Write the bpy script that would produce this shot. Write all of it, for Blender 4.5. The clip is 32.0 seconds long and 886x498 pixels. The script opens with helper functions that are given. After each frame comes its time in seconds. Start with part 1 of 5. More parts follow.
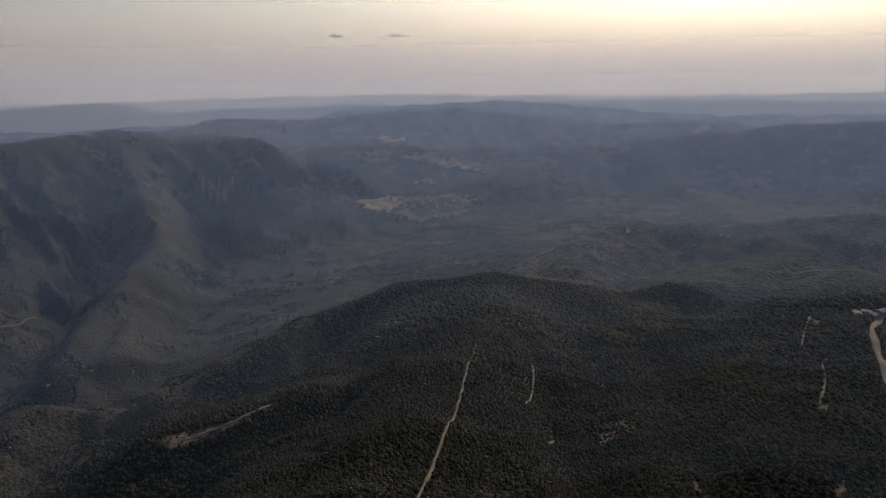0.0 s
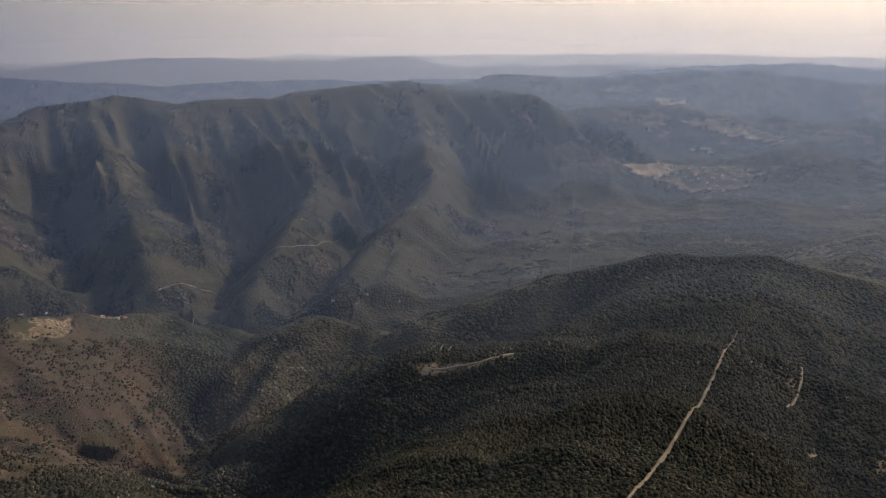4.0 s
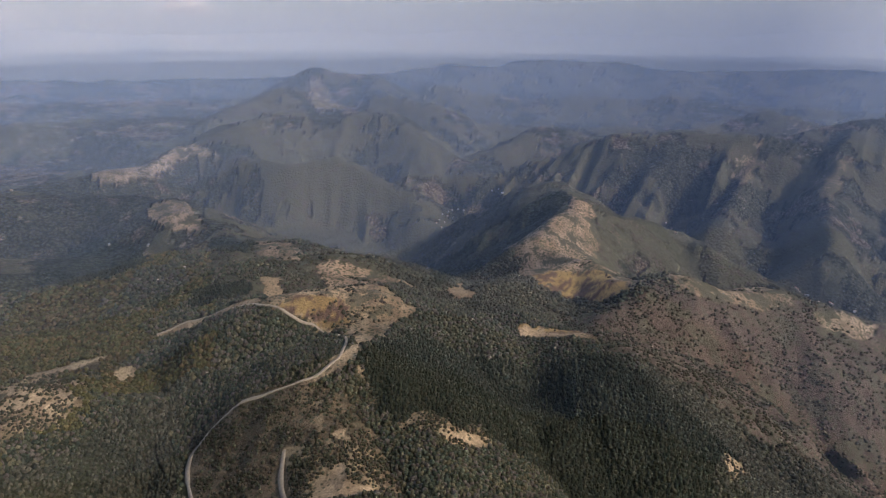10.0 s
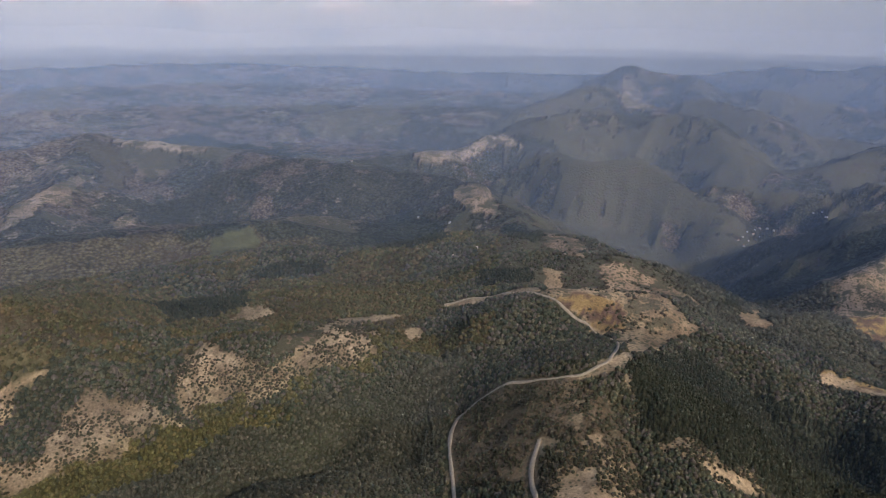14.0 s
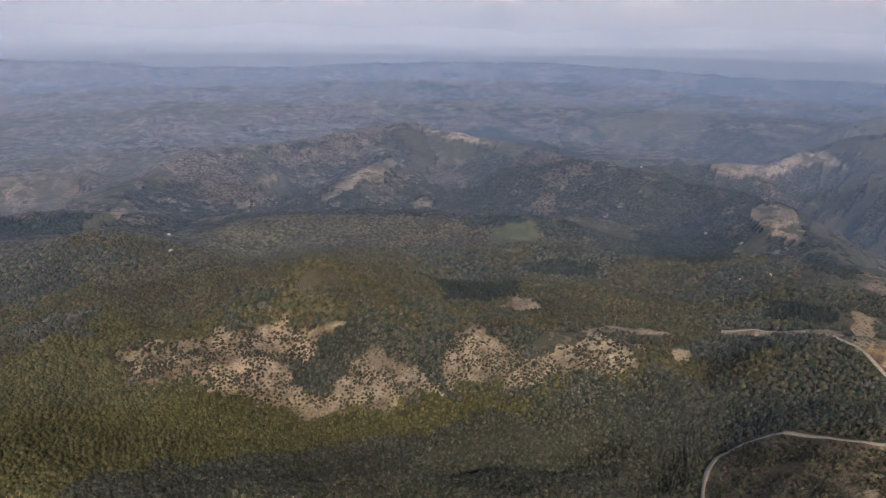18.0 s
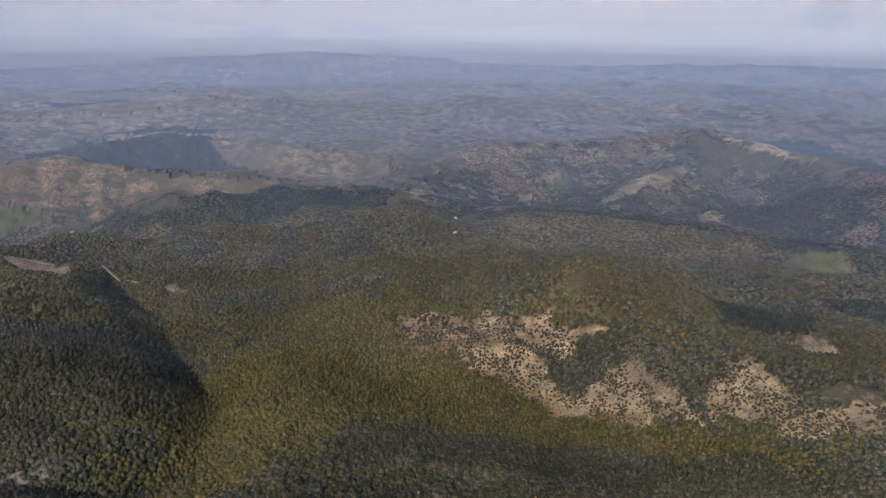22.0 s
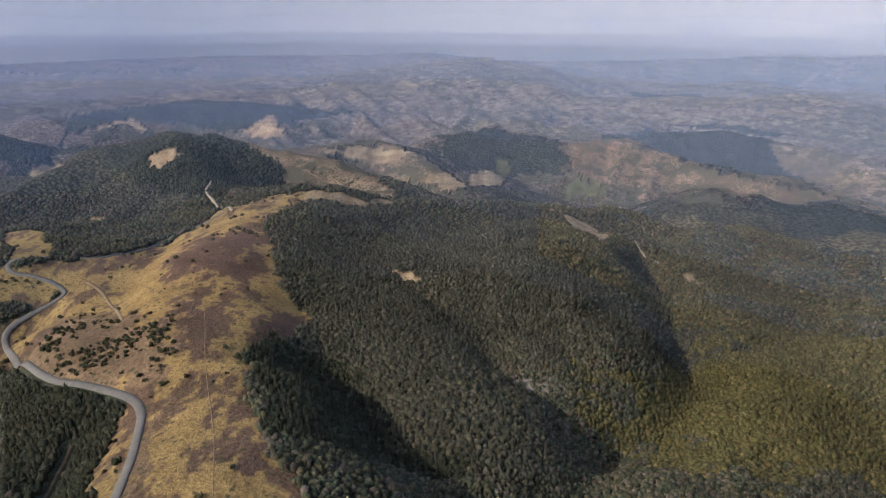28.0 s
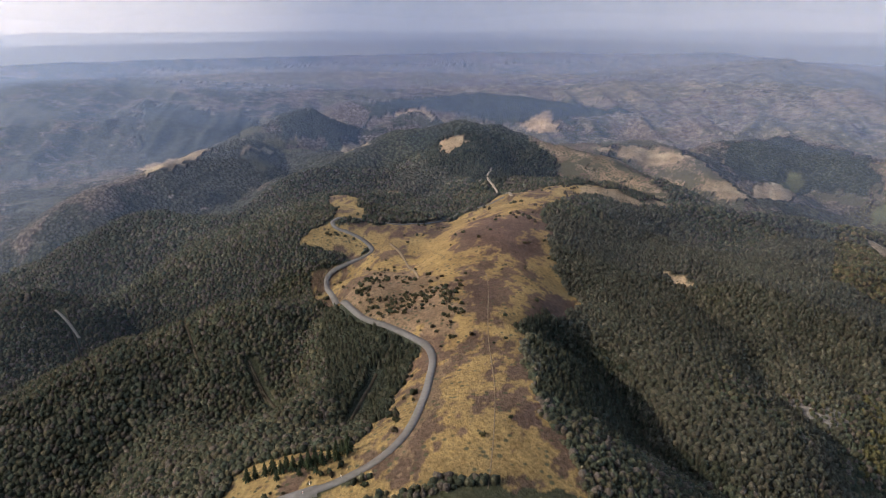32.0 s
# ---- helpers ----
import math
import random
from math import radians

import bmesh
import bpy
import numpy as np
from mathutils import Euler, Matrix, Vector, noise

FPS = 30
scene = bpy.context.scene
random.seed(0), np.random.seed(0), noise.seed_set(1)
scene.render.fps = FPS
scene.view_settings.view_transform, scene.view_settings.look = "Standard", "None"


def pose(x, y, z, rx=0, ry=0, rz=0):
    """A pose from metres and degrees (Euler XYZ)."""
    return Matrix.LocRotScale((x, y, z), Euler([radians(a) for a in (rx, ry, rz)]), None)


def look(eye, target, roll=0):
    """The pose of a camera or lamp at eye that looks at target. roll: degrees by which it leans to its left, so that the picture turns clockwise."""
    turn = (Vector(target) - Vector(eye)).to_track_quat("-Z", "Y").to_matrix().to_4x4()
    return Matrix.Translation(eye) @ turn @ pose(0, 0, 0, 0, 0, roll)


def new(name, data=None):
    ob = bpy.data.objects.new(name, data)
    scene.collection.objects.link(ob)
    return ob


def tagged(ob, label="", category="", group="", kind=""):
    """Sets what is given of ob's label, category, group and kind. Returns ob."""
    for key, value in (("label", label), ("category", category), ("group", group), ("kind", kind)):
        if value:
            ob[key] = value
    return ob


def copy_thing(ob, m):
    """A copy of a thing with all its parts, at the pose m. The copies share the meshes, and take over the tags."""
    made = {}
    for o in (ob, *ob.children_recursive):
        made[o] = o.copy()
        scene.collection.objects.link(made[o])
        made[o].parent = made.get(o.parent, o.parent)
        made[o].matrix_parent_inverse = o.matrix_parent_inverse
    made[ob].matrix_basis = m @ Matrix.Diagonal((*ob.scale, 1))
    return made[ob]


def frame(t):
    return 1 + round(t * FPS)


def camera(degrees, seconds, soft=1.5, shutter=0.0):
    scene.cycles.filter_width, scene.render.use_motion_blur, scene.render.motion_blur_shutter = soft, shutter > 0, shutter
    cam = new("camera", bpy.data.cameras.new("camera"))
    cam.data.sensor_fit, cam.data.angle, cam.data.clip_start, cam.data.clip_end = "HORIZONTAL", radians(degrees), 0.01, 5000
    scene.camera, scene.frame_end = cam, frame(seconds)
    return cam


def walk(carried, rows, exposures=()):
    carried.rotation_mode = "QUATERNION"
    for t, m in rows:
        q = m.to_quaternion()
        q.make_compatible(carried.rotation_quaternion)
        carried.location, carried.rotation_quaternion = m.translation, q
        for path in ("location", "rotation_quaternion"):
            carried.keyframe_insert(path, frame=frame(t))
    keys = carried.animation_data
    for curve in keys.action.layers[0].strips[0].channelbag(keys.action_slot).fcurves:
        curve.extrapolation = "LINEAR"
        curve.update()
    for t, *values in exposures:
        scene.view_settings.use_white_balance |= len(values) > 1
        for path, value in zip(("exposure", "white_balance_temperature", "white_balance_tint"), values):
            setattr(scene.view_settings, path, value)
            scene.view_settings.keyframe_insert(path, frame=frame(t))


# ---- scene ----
cam = camera(68.0, 32.0, 1.2)
PATH = [
    (0.0, 1.7, -1.5, 150.0, 74.91, 0.89, 0.26),
    (0.5, 1.7, -1.4, 150.0, 73.11, 0.91, 0.36),
    (1.0, 1.7, -1.4, 150.0, 71.51, 0.77, 0.19),
    (1.5, 1.6, -1.4, 150.0, 71.43, 0.76, 1.33),
    (2.0, 1.6, -1.4, 150.0, 71.47, 0.82, 3.08),
    (2.5, 1.6, -1.4, 150.0, 71.42, 0.79, 7.22),
    (4.5, 1.6, -1.3, 150.0, 71.75, 0.29, 30.03),
    (5.0, 1.6, -1.2, 150.0, 71.73, 0.26, 37.01),
    (5.5, 1.6, -1.2, 150.0, 71.83, 0.26, 43.74),
    (6.0, 1.6, -1.2, 150.0, 71.86, 0.21, 49.92),
    (6.5, 1.5, -1.2, 150.0, 71.86, 0.18, 54.97),
    (7.0, 1.5, -1.1, 150.0, 71.76, 0.16, 60.18),
    (7.5, 1.5, -1.1, 150.0, 71.75, 0.10, 65.07),
    (8.0, 1.5, -1.0, 150.0, 71.68, 0.07, 70.29),
    (8.5, 1.4, -0.9, 150.0, 71.65, 0.03, 75.80),
    (9.0, 1.3, -0.8, 150.0, 71.52, -0.05, 81.59),
    (9.5, 1.2, -0.6, 150.0, 71.50, -0.08, 86.59),
    (10.0, 1.2, -0.4, 150.0, 71.43, -0.14, 91.40),
    (10.5, 1.1, -0.3, 150.0, 71.40, -0.22, 96.52),
    (11.0, 1.0, -0.2, 150.0, 71.42, -0.32, 101.54),
    (11.5, 1.0, -0.2, 150.0, 71.24, -0.37, 105.90),
    (12.0, 0.9, -0.1, 150.0, 71.24, -0.42, 109.50),
    (12.5, 0.9, -0.0, 150.0, 71.19, -0.36, 113.41),
    (13.0, 0.8, 0.0, 150.0, 71.09, -0.52, 114.66),
    (13.5, 0.8, 0.1, 150.0, 71.08, -0.58, 115.93),
    (15.5, 0.8, 0.2, 150.0, 70.96, -0.59, 123.51),
    (16.0, 0.7, 0.2, 150.0, 71.03, -0.65, 126.27),
    (16.5, 0.7, 0.2, 150.0, 70.98, -0.64, 129.05),
    (17.0, 0.6, 0.3, 150.0, 71.04, -0.60, 132.06),
    (17.5, 0.5, 0.3, 150.0, 71.01, -0.61, 137.67),
    (18.0, 0.4, 0.4, 150.0, 70.85, -0.64, 142.51),
    (18.5, 0.3, 0.4, 150.0, 70.71, -0.57, 146.68),
    (19.0, 0.2, 0.4, 150.0, 70.70, -0.49, 152.73),
    (19.5, 0.2, 0.4, 150.0, 70.69, -0.49, 158.06),
    (20.0, 0.2, 0.4, 150.0, 70.66, -0.48, 160.43),
    (20.5, 0.1, 0.4, 150.0, 70.56, -0.55, 161.85),
    (21.0, 0.1, 0.3, 150.0, 70.61, -0.58, 162.77),
    (21.5, 0.1, 0.3, 150.0, 70.64, -0.58, 165.15),
    (22.0, 0.1, 0.3, 150.0, 70.54, -0.54, 167.33),
    (22.5, 0.1, 0.2, 150.0, 70.56, -0.56, 171.25),
    (23.0, 0.0, 0.2, 150.0, 70.51, -0.51, 174.89),
    (23.5, 0.0, 0.1, 150.0, 70.50, -0.51, 178.72),
    (24.0, 0.0, 0.1, 150.0, 70.42, -0.51, -177.03),
    (24.5, 0.0, 0.0, 150.0, 70.47, -0.45, -172.98),
    (25.0, -0.0, 0.0, 150.0, 70.44, -0.41, -168.84),
    (25.5, -0.1, 0.4, 150.0, 70.35, -0.48, -164.94),
    (27.5, -4.0, 12.4, 150.0, 70.10, -0.25, -150.16),
    (28.0, -5.9, 15.7, 150.0, 70.05, -0.26, -146.41),
    (28.5, -8.1, 18.9, 150.0, 69.96, -0.30, -142.79),
    (29.0, -10.3, 22.0, 150.0, 69.99, -0.23, -139.56),
    (29.5, -12.3, 24.7, 150.0, 69.94, -0.18, -136.05),
    (30.0, -13.6, 27.0, 150.0, 69.93, -0.11, -132.45),
    (30.5, -13.6, 29.3, 150.0, 69.92, -0.15, -129.09),
    (31.0, -12.4, 31.8, 150.0, 69.83, -0.12, -125.92),
    (31.5, -10.5, 34.7, 150.0, 69.86, 0.09, -123.82),
    (32.0, -8.2, 37.9, 150.0, 69.85, 0.12, -123.33),
]
walk(cam, [(t, pose(x, y, z, rx, ry, rz)) for t, x, y, z, rx, ry, rz in PATH],
     [(0.0, -0.68, 6500, 10), (1.0, -0.26, 6650, 10), (2.5, -0.12, 6800, 10), (4.5, 0.1, 6950, 10), (6.0, 0.35, 6750, 10), (9.0, 0.52, 6250, 10), (16.0, 0.52, 6150, 10), (25.0, 0.75, 6150, 10), (28.0, 0.88, 6300, 10), (32.0, 0.9, 6450, 10)])

# ---- light ----
SUN_AZ, SUN_EL = -26.0, 33.0
world = bpy.data.worlds.new("world")
scene.world = world
world.use_nodes = True
wn = world.node_tree.nodes
sky = wn.new("ShaderNodeTexSky")
sky.sky_type, sky.sun_disc = "NISHITA", False
sky.sun_elevation, sky.sun_rotation = radians(SUN_EL), radians(-SUN_AZ)
sky.altitude, sky.air_density, sky.dust_density, sky.ozone_density = 1200, 1.0, 9.0, 1.0
wn["Background"].inputs["Strength"].default_value = 0.15
world.node_tree.links.new(sky.outputs[0], wn["Background"].inputs["Color"])
sun = new("sun", bpy.data.lights.new("sun", "SUN"))
sun.data.energy, sun.data.angle, sun.data.color = 2.2, radians(0.6), (1.0, 0.87, 0.70)
az, el = radians(SUN_AZ), radians(SUN_EL)
sun.matrix_world = look((-math.sin(az) * math.cos(el) * 900, math.cos(az) * math.cos(el) * 900, math.sin(el) * 900), (0, 0, 0))


# ---- materials ----
def material(name, rough=0.95):
    m = bpy.data.materials.new(name)
    m.use_nodes = True
    n = m.node_tree.nodes
    n["Principled BSDF"].inputs["Roughness"].default_value = rough
    n["Principled BSDF"].inputs["Specular IOR Level"].default_value = 0.12
    return m, n, m.node_tree.links


def noise_node(n, l, scale, detail=4.0, coord=None, rough=0.55):
    t = n.new("ShaderNodeTexNoise")
    t.inputs["Scale"].default_value, t.inputs["Detail"].default_value = scale, detail
    t.inputs["Roughness"].default_value = rough
    if coord is not None:
        l.new(coord, t.inputs["Vector"])
    return t.outputs["Fac"]


def remap(n, l, value, a, b, c, d):
    r = n.new("ShaderNodeMapRange")
    for k, v in zip(("From Min", "From Max", "To Min", "To Max"), (a, b, c, d)):
        r.inputs[k].default_value = v
    l.new(value, r.inputs["Value"])
    return r.outputs["Result"]


def maths(n, l, op, a, b):
    m = n.new("ShaderNodeMath")
    m.operation = op
    for k, v in enumerate((a, b)):
        if isinstance(v, (int, float)):
            m.inputs[k].default_value = v
        else:
            l.new(v, m.inputs[k])
    return m.outputs[0]


def tint_by(n, l, colour, factor):
    """colour times a grey factor."""
    m = n.new("ShaderNodeVectorMath")
    m.operation = "SCALE"
    l.new(colour, m.inputs[0])
    l.new(factor, m.inputs["Scale"])
    return m.outputs[0]


def soft_step(n, l, value, low, high):
    r = n.new("ShaderNodeMapRange")
    r.interpolation_type = "SMOOTHSTEP"
    r.inputs["From Min"].default_value, r.inputs["From Max"].default_value = low, high
    l.new(value, r.inputs["Value"])
    return r.outputs["Result"]


def blend(n, l, factor, a, b):
    """Colour a, turning into colour b with the factor."""
    m = n.new("ShaderNodeMix")
    m.data_type = "RGBA"
    l.new(factor, m.inputs[0])
    for k, v in ((6, a), (7, b)):
        if isinstance(v, tuple):
            m.inputs[k].default_value = (*v, 1)
        else:
            l.new(v, m.inputs[k])
    return m.outputs[2]


def bumped(n, l, height, strength, distance, under=None):
    b = n.new("ShaderNodeBump")
    if under is not None:
        l.new(under, b.inputs["Normal"])
    b.inputs["Strength"].default_value, b.inputs["Distance"].default_value = strength, distance
    l.new(height, b.inputs["Height"])
    l.new(b.outputs[0], n["Principled BSDF"].inputs["Normal"])


def ground_material():
    """Cover colour by the ground's own vegetation map, broken up by tufts, stones and, where woods stand, by crowns
    with painted shade between them.
    """
    m, n, l = material("open_ground")
    co = n.new("ShaderNodeTexCoord").outputs["Object"]
    att = n.new("ShaderNodeAttribute")
    att.attribute_name = "cover"
    wood = n.new("ShaderNodeAttribute")
    wood.attribute_name = "wood"
    tufts = remap(n, l, noise_node(n, l, 0.55, 5, co, 0.7), 0.3, 0.7, 0.55, 1.4)
    blots = remap(n, l, noise_node(n, l, 0.035, 5, co, 0.6), 0.3, 0.7, 0.68, 1.28)
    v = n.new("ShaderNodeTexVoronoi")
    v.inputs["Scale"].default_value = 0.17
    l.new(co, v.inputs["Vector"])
    # crowns coloured light in the middle, the shade between them painted dark
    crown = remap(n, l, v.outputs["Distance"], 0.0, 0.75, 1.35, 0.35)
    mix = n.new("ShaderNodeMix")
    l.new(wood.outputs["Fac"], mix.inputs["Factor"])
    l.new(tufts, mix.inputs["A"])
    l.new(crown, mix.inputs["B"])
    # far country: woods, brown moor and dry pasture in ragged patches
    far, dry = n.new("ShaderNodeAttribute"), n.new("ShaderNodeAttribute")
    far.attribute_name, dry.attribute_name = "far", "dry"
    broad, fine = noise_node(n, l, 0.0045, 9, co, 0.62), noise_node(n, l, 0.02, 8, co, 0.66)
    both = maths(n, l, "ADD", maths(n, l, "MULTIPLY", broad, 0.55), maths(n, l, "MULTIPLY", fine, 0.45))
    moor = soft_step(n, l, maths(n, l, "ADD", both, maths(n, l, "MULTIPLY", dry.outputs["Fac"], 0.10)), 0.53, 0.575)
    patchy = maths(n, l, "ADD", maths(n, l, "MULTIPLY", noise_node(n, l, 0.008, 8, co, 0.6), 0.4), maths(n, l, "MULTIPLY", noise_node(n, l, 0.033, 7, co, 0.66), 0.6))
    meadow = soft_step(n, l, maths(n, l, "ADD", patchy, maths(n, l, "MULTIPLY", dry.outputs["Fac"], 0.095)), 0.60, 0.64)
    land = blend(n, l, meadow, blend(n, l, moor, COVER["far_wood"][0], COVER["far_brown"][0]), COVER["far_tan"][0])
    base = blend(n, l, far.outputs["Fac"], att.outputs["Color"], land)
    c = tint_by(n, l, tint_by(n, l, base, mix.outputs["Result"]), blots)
    # low dark shrubs standing about on open ground
    speck = n.new("ShaderNodeAttribute")
    speck.attribute_name = "speck"
    sh = n.new("ShaderNodeTexVoronoi")
    sh.inputs["Scale"].default_value = 0.26
    l.new(co, sh.inputs["Vector"])
    lumps = noise_node(n, l, 0.05, 4, co, 0.6)
    limit = maths(n, l, "MULTIPLY", maths(n, l, "MULTIPLY", speck.outputs["Fac"], lumps), 1.25)
    spot = soft_step(n, l, maths(n, l, "SUBTRACT", limit, sh.outputs["Distance"]), -0.08, 0.12)
    c = blend(n, l, spot, c, (0.058, 0.055, 0.030))
    thicket = soft_step(n, l, maths(n, l, "ADD", noise_node(n, l, 0.028, 8, co, 0.7), maths(n, l, "MULTIPLY", speck.outputs["Fac"], 0.10)), 0.575, 0.625)
    c = blend(n, l, maths(n, l, "MULTIPLY", thicket, soft_step(n, l, speck.outputs["Fac"], 0.42, 0.6)), c, (0.060, 0.055, 0.034))
    l.new(c, n["Principled BSDF"].inputs["Base Color"])
    relief = maths(n, l, "ADD", maths(n, l, "MULTIPLY", crown, wood.outputs["Fac"]), maths(n, l, "MULTIPLY", tufts, 0.25))
    wide = n.new("ShaderNodeBump")
    wide.inputs["Strength"].default_value, wide.inputs["Distance"].default_value = 1.0, 16.0
    l.new(maths(n, l, "MULTIPLY", fine, far.outputs["Fac"]), wide.inputs["Height"])
    bumped(n, l, relief, 0.9, 3.0, wide.outputs[0])
    return m


def leaf_material(name):
    m, n, l = material(name, 0.85)
    co = n.new("ShaderNodeTexCoord").outputs["Object"]
    att = n.new("ShaderNodeAttribute")
    att.attribute_name = "tint"
    leaf = remap(n, l, noise_node(n, l, 1.3, 4, co, 0.75), 0.3, 0.7, 0.55, 1.45)
    l.new(tint_by(n, l, att.outputs["Color"], leaf), n["Principled BSDF"].inputs["Base Color"])
    bumped(n, l, noise_node(n, l, 1.6, 3, co, 0.7), 0.7, 0.6)
    thin = n.new("ShaderNodeBsdfTranslucent")
    l.new(tint_by(n, l, att.outputs["Color"], leaf), thin.inputs["Color"])
    both = n.new("ShaderNodeMixShader")
    both.inputs[0].default_value = 0.25
    l.new(n["Principled BSDF"].outputs[0], both.inputs[1])
    l.new(thin.outputs[0], both.inputs[2])
    l.new(both.outputs[0], n["Material Output"].inputs["Surface"])
    return m


def plain(name, rgb, rough=0.9, scale=0.8, spread=0.3, bump=0.3, depth=0.05):
    """A surface of one colour with blotches at two scales and a fine relief."""
    m, n, l = material(name, rough)
    co = n.new("ShaderNodeTexCoord").outputs["Object"]
    rgbn = n.new("ShaderNodeRGB")
    rgbn.outputs[0].default_value = (*rgb, 1)
    a = remap(n, l, noise_node(n, l, scale, 5, co, 0.65), 0.3, 0.7, 1 - spread, 1 + spread)
    b = remap(n, l, noise_node(n, l, scale * 0.08, 3, co), 0.3, 0.7, 1 - spread * 0.6, 1 + spread * 0.6)
    l.new(tint_by(n, l, tint_by(n, l, rgbn.outputs[0], a), b), n["Principled BSDF"].inputs["Base Color"])
    bumped(n, l, noise_node(n, l, scale * 4, 4, co, 0.7), bump, depth)
    return m


def haze_material(name, density, low, high, colour, through_colour):
    """See-through shell, hazy glow put in its colour: full below low, gone above high."""
    m = bpy.data.materials.new(name)
    m.use_nodes = True
    n, l = m.node_tree.nodes, m.node_tree.links
    n.remove(n["Principled BSDF"])
    co = n.new("ShaderNodeTexCoord").outputs["Object"]
    sep = n.new("ShaderNodeSeparateXYZ")
    l.new(co, sep.inputs[0])
    fade = n.new("ShaderNodeMapRange")
    fade.interpolation_type = "SMOOTHSTEP"
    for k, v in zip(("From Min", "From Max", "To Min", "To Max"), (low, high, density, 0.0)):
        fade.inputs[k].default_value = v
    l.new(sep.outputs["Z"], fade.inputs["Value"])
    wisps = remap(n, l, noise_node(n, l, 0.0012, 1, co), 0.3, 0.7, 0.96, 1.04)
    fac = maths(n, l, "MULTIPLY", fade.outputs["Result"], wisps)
    # normals fixed upright, so a shell is equally bright all round
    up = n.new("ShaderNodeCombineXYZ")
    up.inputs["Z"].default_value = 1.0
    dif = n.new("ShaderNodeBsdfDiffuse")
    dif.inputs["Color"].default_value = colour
    l.new(up.outputs[0], dif.inputs["Normal"])
    down = n.new("ShaderNodeCombineXYZ")
    down.inputs["Z"].default_value = -1.0
    thr = n.new("ShaderNodeBsdfTranslucent")
    thr.inputs["Color"].default_value = through_colour
    l.new(down.outputs[0], thr.inputs["Normal"])
    both = n.new("ShaderNodeAddShader")
    l.new(dif.outputs[0], both.inputs[0])
    l.new(thr.outputs[0], both.inputs[1])
    tra = n.new("ShaderNodeBsdfTransparent")
    mix = n.new("ShaderNodeMixShader")
    l.new(fac, mix.inputs[0])
    l.new(tra.outputs[0], mix.inputs[1])
    l.new(both.outputs[0], mix.inputs[2])
    l.new(mix.outputs[0], n["Material Output"].inputs["Surface"])
    return m


# distance haze painted as shell colours: blue nearer, warm sky tone farthest out
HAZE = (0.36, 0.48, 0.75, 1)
HAZE_THROUGH = (0.125, 0.168, 0.25, 1)  # near shells painted dimmer, to keep the backlit hills dark
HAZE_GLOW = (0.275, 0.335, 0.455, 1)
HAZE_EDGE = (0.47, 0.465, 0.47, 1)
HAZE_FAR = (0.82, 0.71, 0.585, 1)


# ---- ground form ----
def hash2(ix, iy, seed):
    h = (ix.astype(np.int64) * 374761393 + iy.astype(np.int64) * 668265263 + seed * 974711) & 0x7FFFFFFF
    h = ((h ^ (h >> 13)) * 1274126177) & 0x7FFFFFFF
    return ((h ^ (h >> 16)) & 0xFFFF) / 65535.0


def vnoise(x, y, seed=0):
    """Smooth value noise in 0..1."""
    ix, iy = np.floor(x), np.floor(y)
    fx, fy = x - ix, y - iy
    fx, fy = fx * fx * fx * (fx * (fx * 6 - 15) + 10), fy * fy * fy * (fy * (fy * 6 - 15) + 10)
    a, b = hash2(ix, iy, seed), hash2(ix + 1, iy, seed)
    c, d = hash2(ix, iy + 1, seed), hash2(ix + 1, iy + 1, seed)
    return (a + (b - a) * fx) * (1 - fy) + (c + (d - c) * fx) * fy


def fbm(x, y, octaves=4, seed=0):
    out, amp, tot = 0.0, 1.0, 0.0
    for o in range(octaves):
        out = out + amp * vnoise(x * 2 ** o + 17.3 * o, y * 2 ** o - 9.1 * o, seed + o)
        tot += amp
        amp *= 0.5
    return out / tot


def ridged(x, y, octaves=3, seed=0):
    out, amp, tot = 0.0, 1.0, 0.0
    for o in range(octaves):
        out = out + amp * (1 - np.abs(2 * vnoise(x * 2 ** o + 5.7 * o, y * 2 ** o + 3.3 * o, seed + o) - 1))
        tot += amp
        amp *= 0.5
    return out / tot


RIDGES = []


def ridge(pts, left, right, gully=0.0, wave=120.0, crown=20.0, reach=4000.0):
    """A crest line through pts (x, y, z); left and right are the falls of its flanks (metres per metre, seen along the line);
    gully: depth of the side gullies per metre of fall; wave: their spacing; crown: how broad the crest is;
    reach: the distance at which the flanks have doubled their fall."""
    RIDGES.append((np.array(pts, float), left, right, gully, wave, crown, reach))


# heath spine
ridge([(20, 40, -6), (60, -10, 4), (150, -85, 12), (215, -150, 2), (233, -144, 5), (334, -226, -2), (444, -361, -17), (472, -463, -27)], 0.6, 0.34, 0.1, 90, 40, 500)
# road shoulder
ridge([(150, -20, -4), (220, -107, -2), (300, -125, -6), (363, -150, -8), (450, -160, -5), (555, -220, -24)], 0.34, 0.3, 0.05, 80, 30, 500)
# heath shoulder to forest crest
ridge([(472, -463, -27), (461, -567, -61), (390, -733, -94), (311, -919, -123)], 0.41, 0.47, 0.15, 120, 25, 900)
# right forest spur
ridge([(140, -170, -18), (190, -260, -30), (243, -318, -25), (256, -509, -60)], 0.3, 0.26, 0.14, 110, 70, 900)
# right low spur
ridge([(100, -150, -22), (110, -215, -38), (127, -294, -33), (135, -398, -60)], 0.32, 0.3, 0.15, 90, 50, 900)
# left spur a
ridge([(555, -220, -24), (604, -139, -36), (661, -55, -42)], 0.38, 0.42, 0.2, 90, 25, 500)
# left spur b
ridge([(300, -125, -10), (354, -69, -14), (385, -8, -32)], 0.42, 0.42, 0.2, 90, 25, 500)
# left spur c
ridge([(180, -40, -8), (285, -26, -30), (372, 28, -35), (471, 67, -37)], 0.42, 0.42, 0.2, 90, 25, 500)
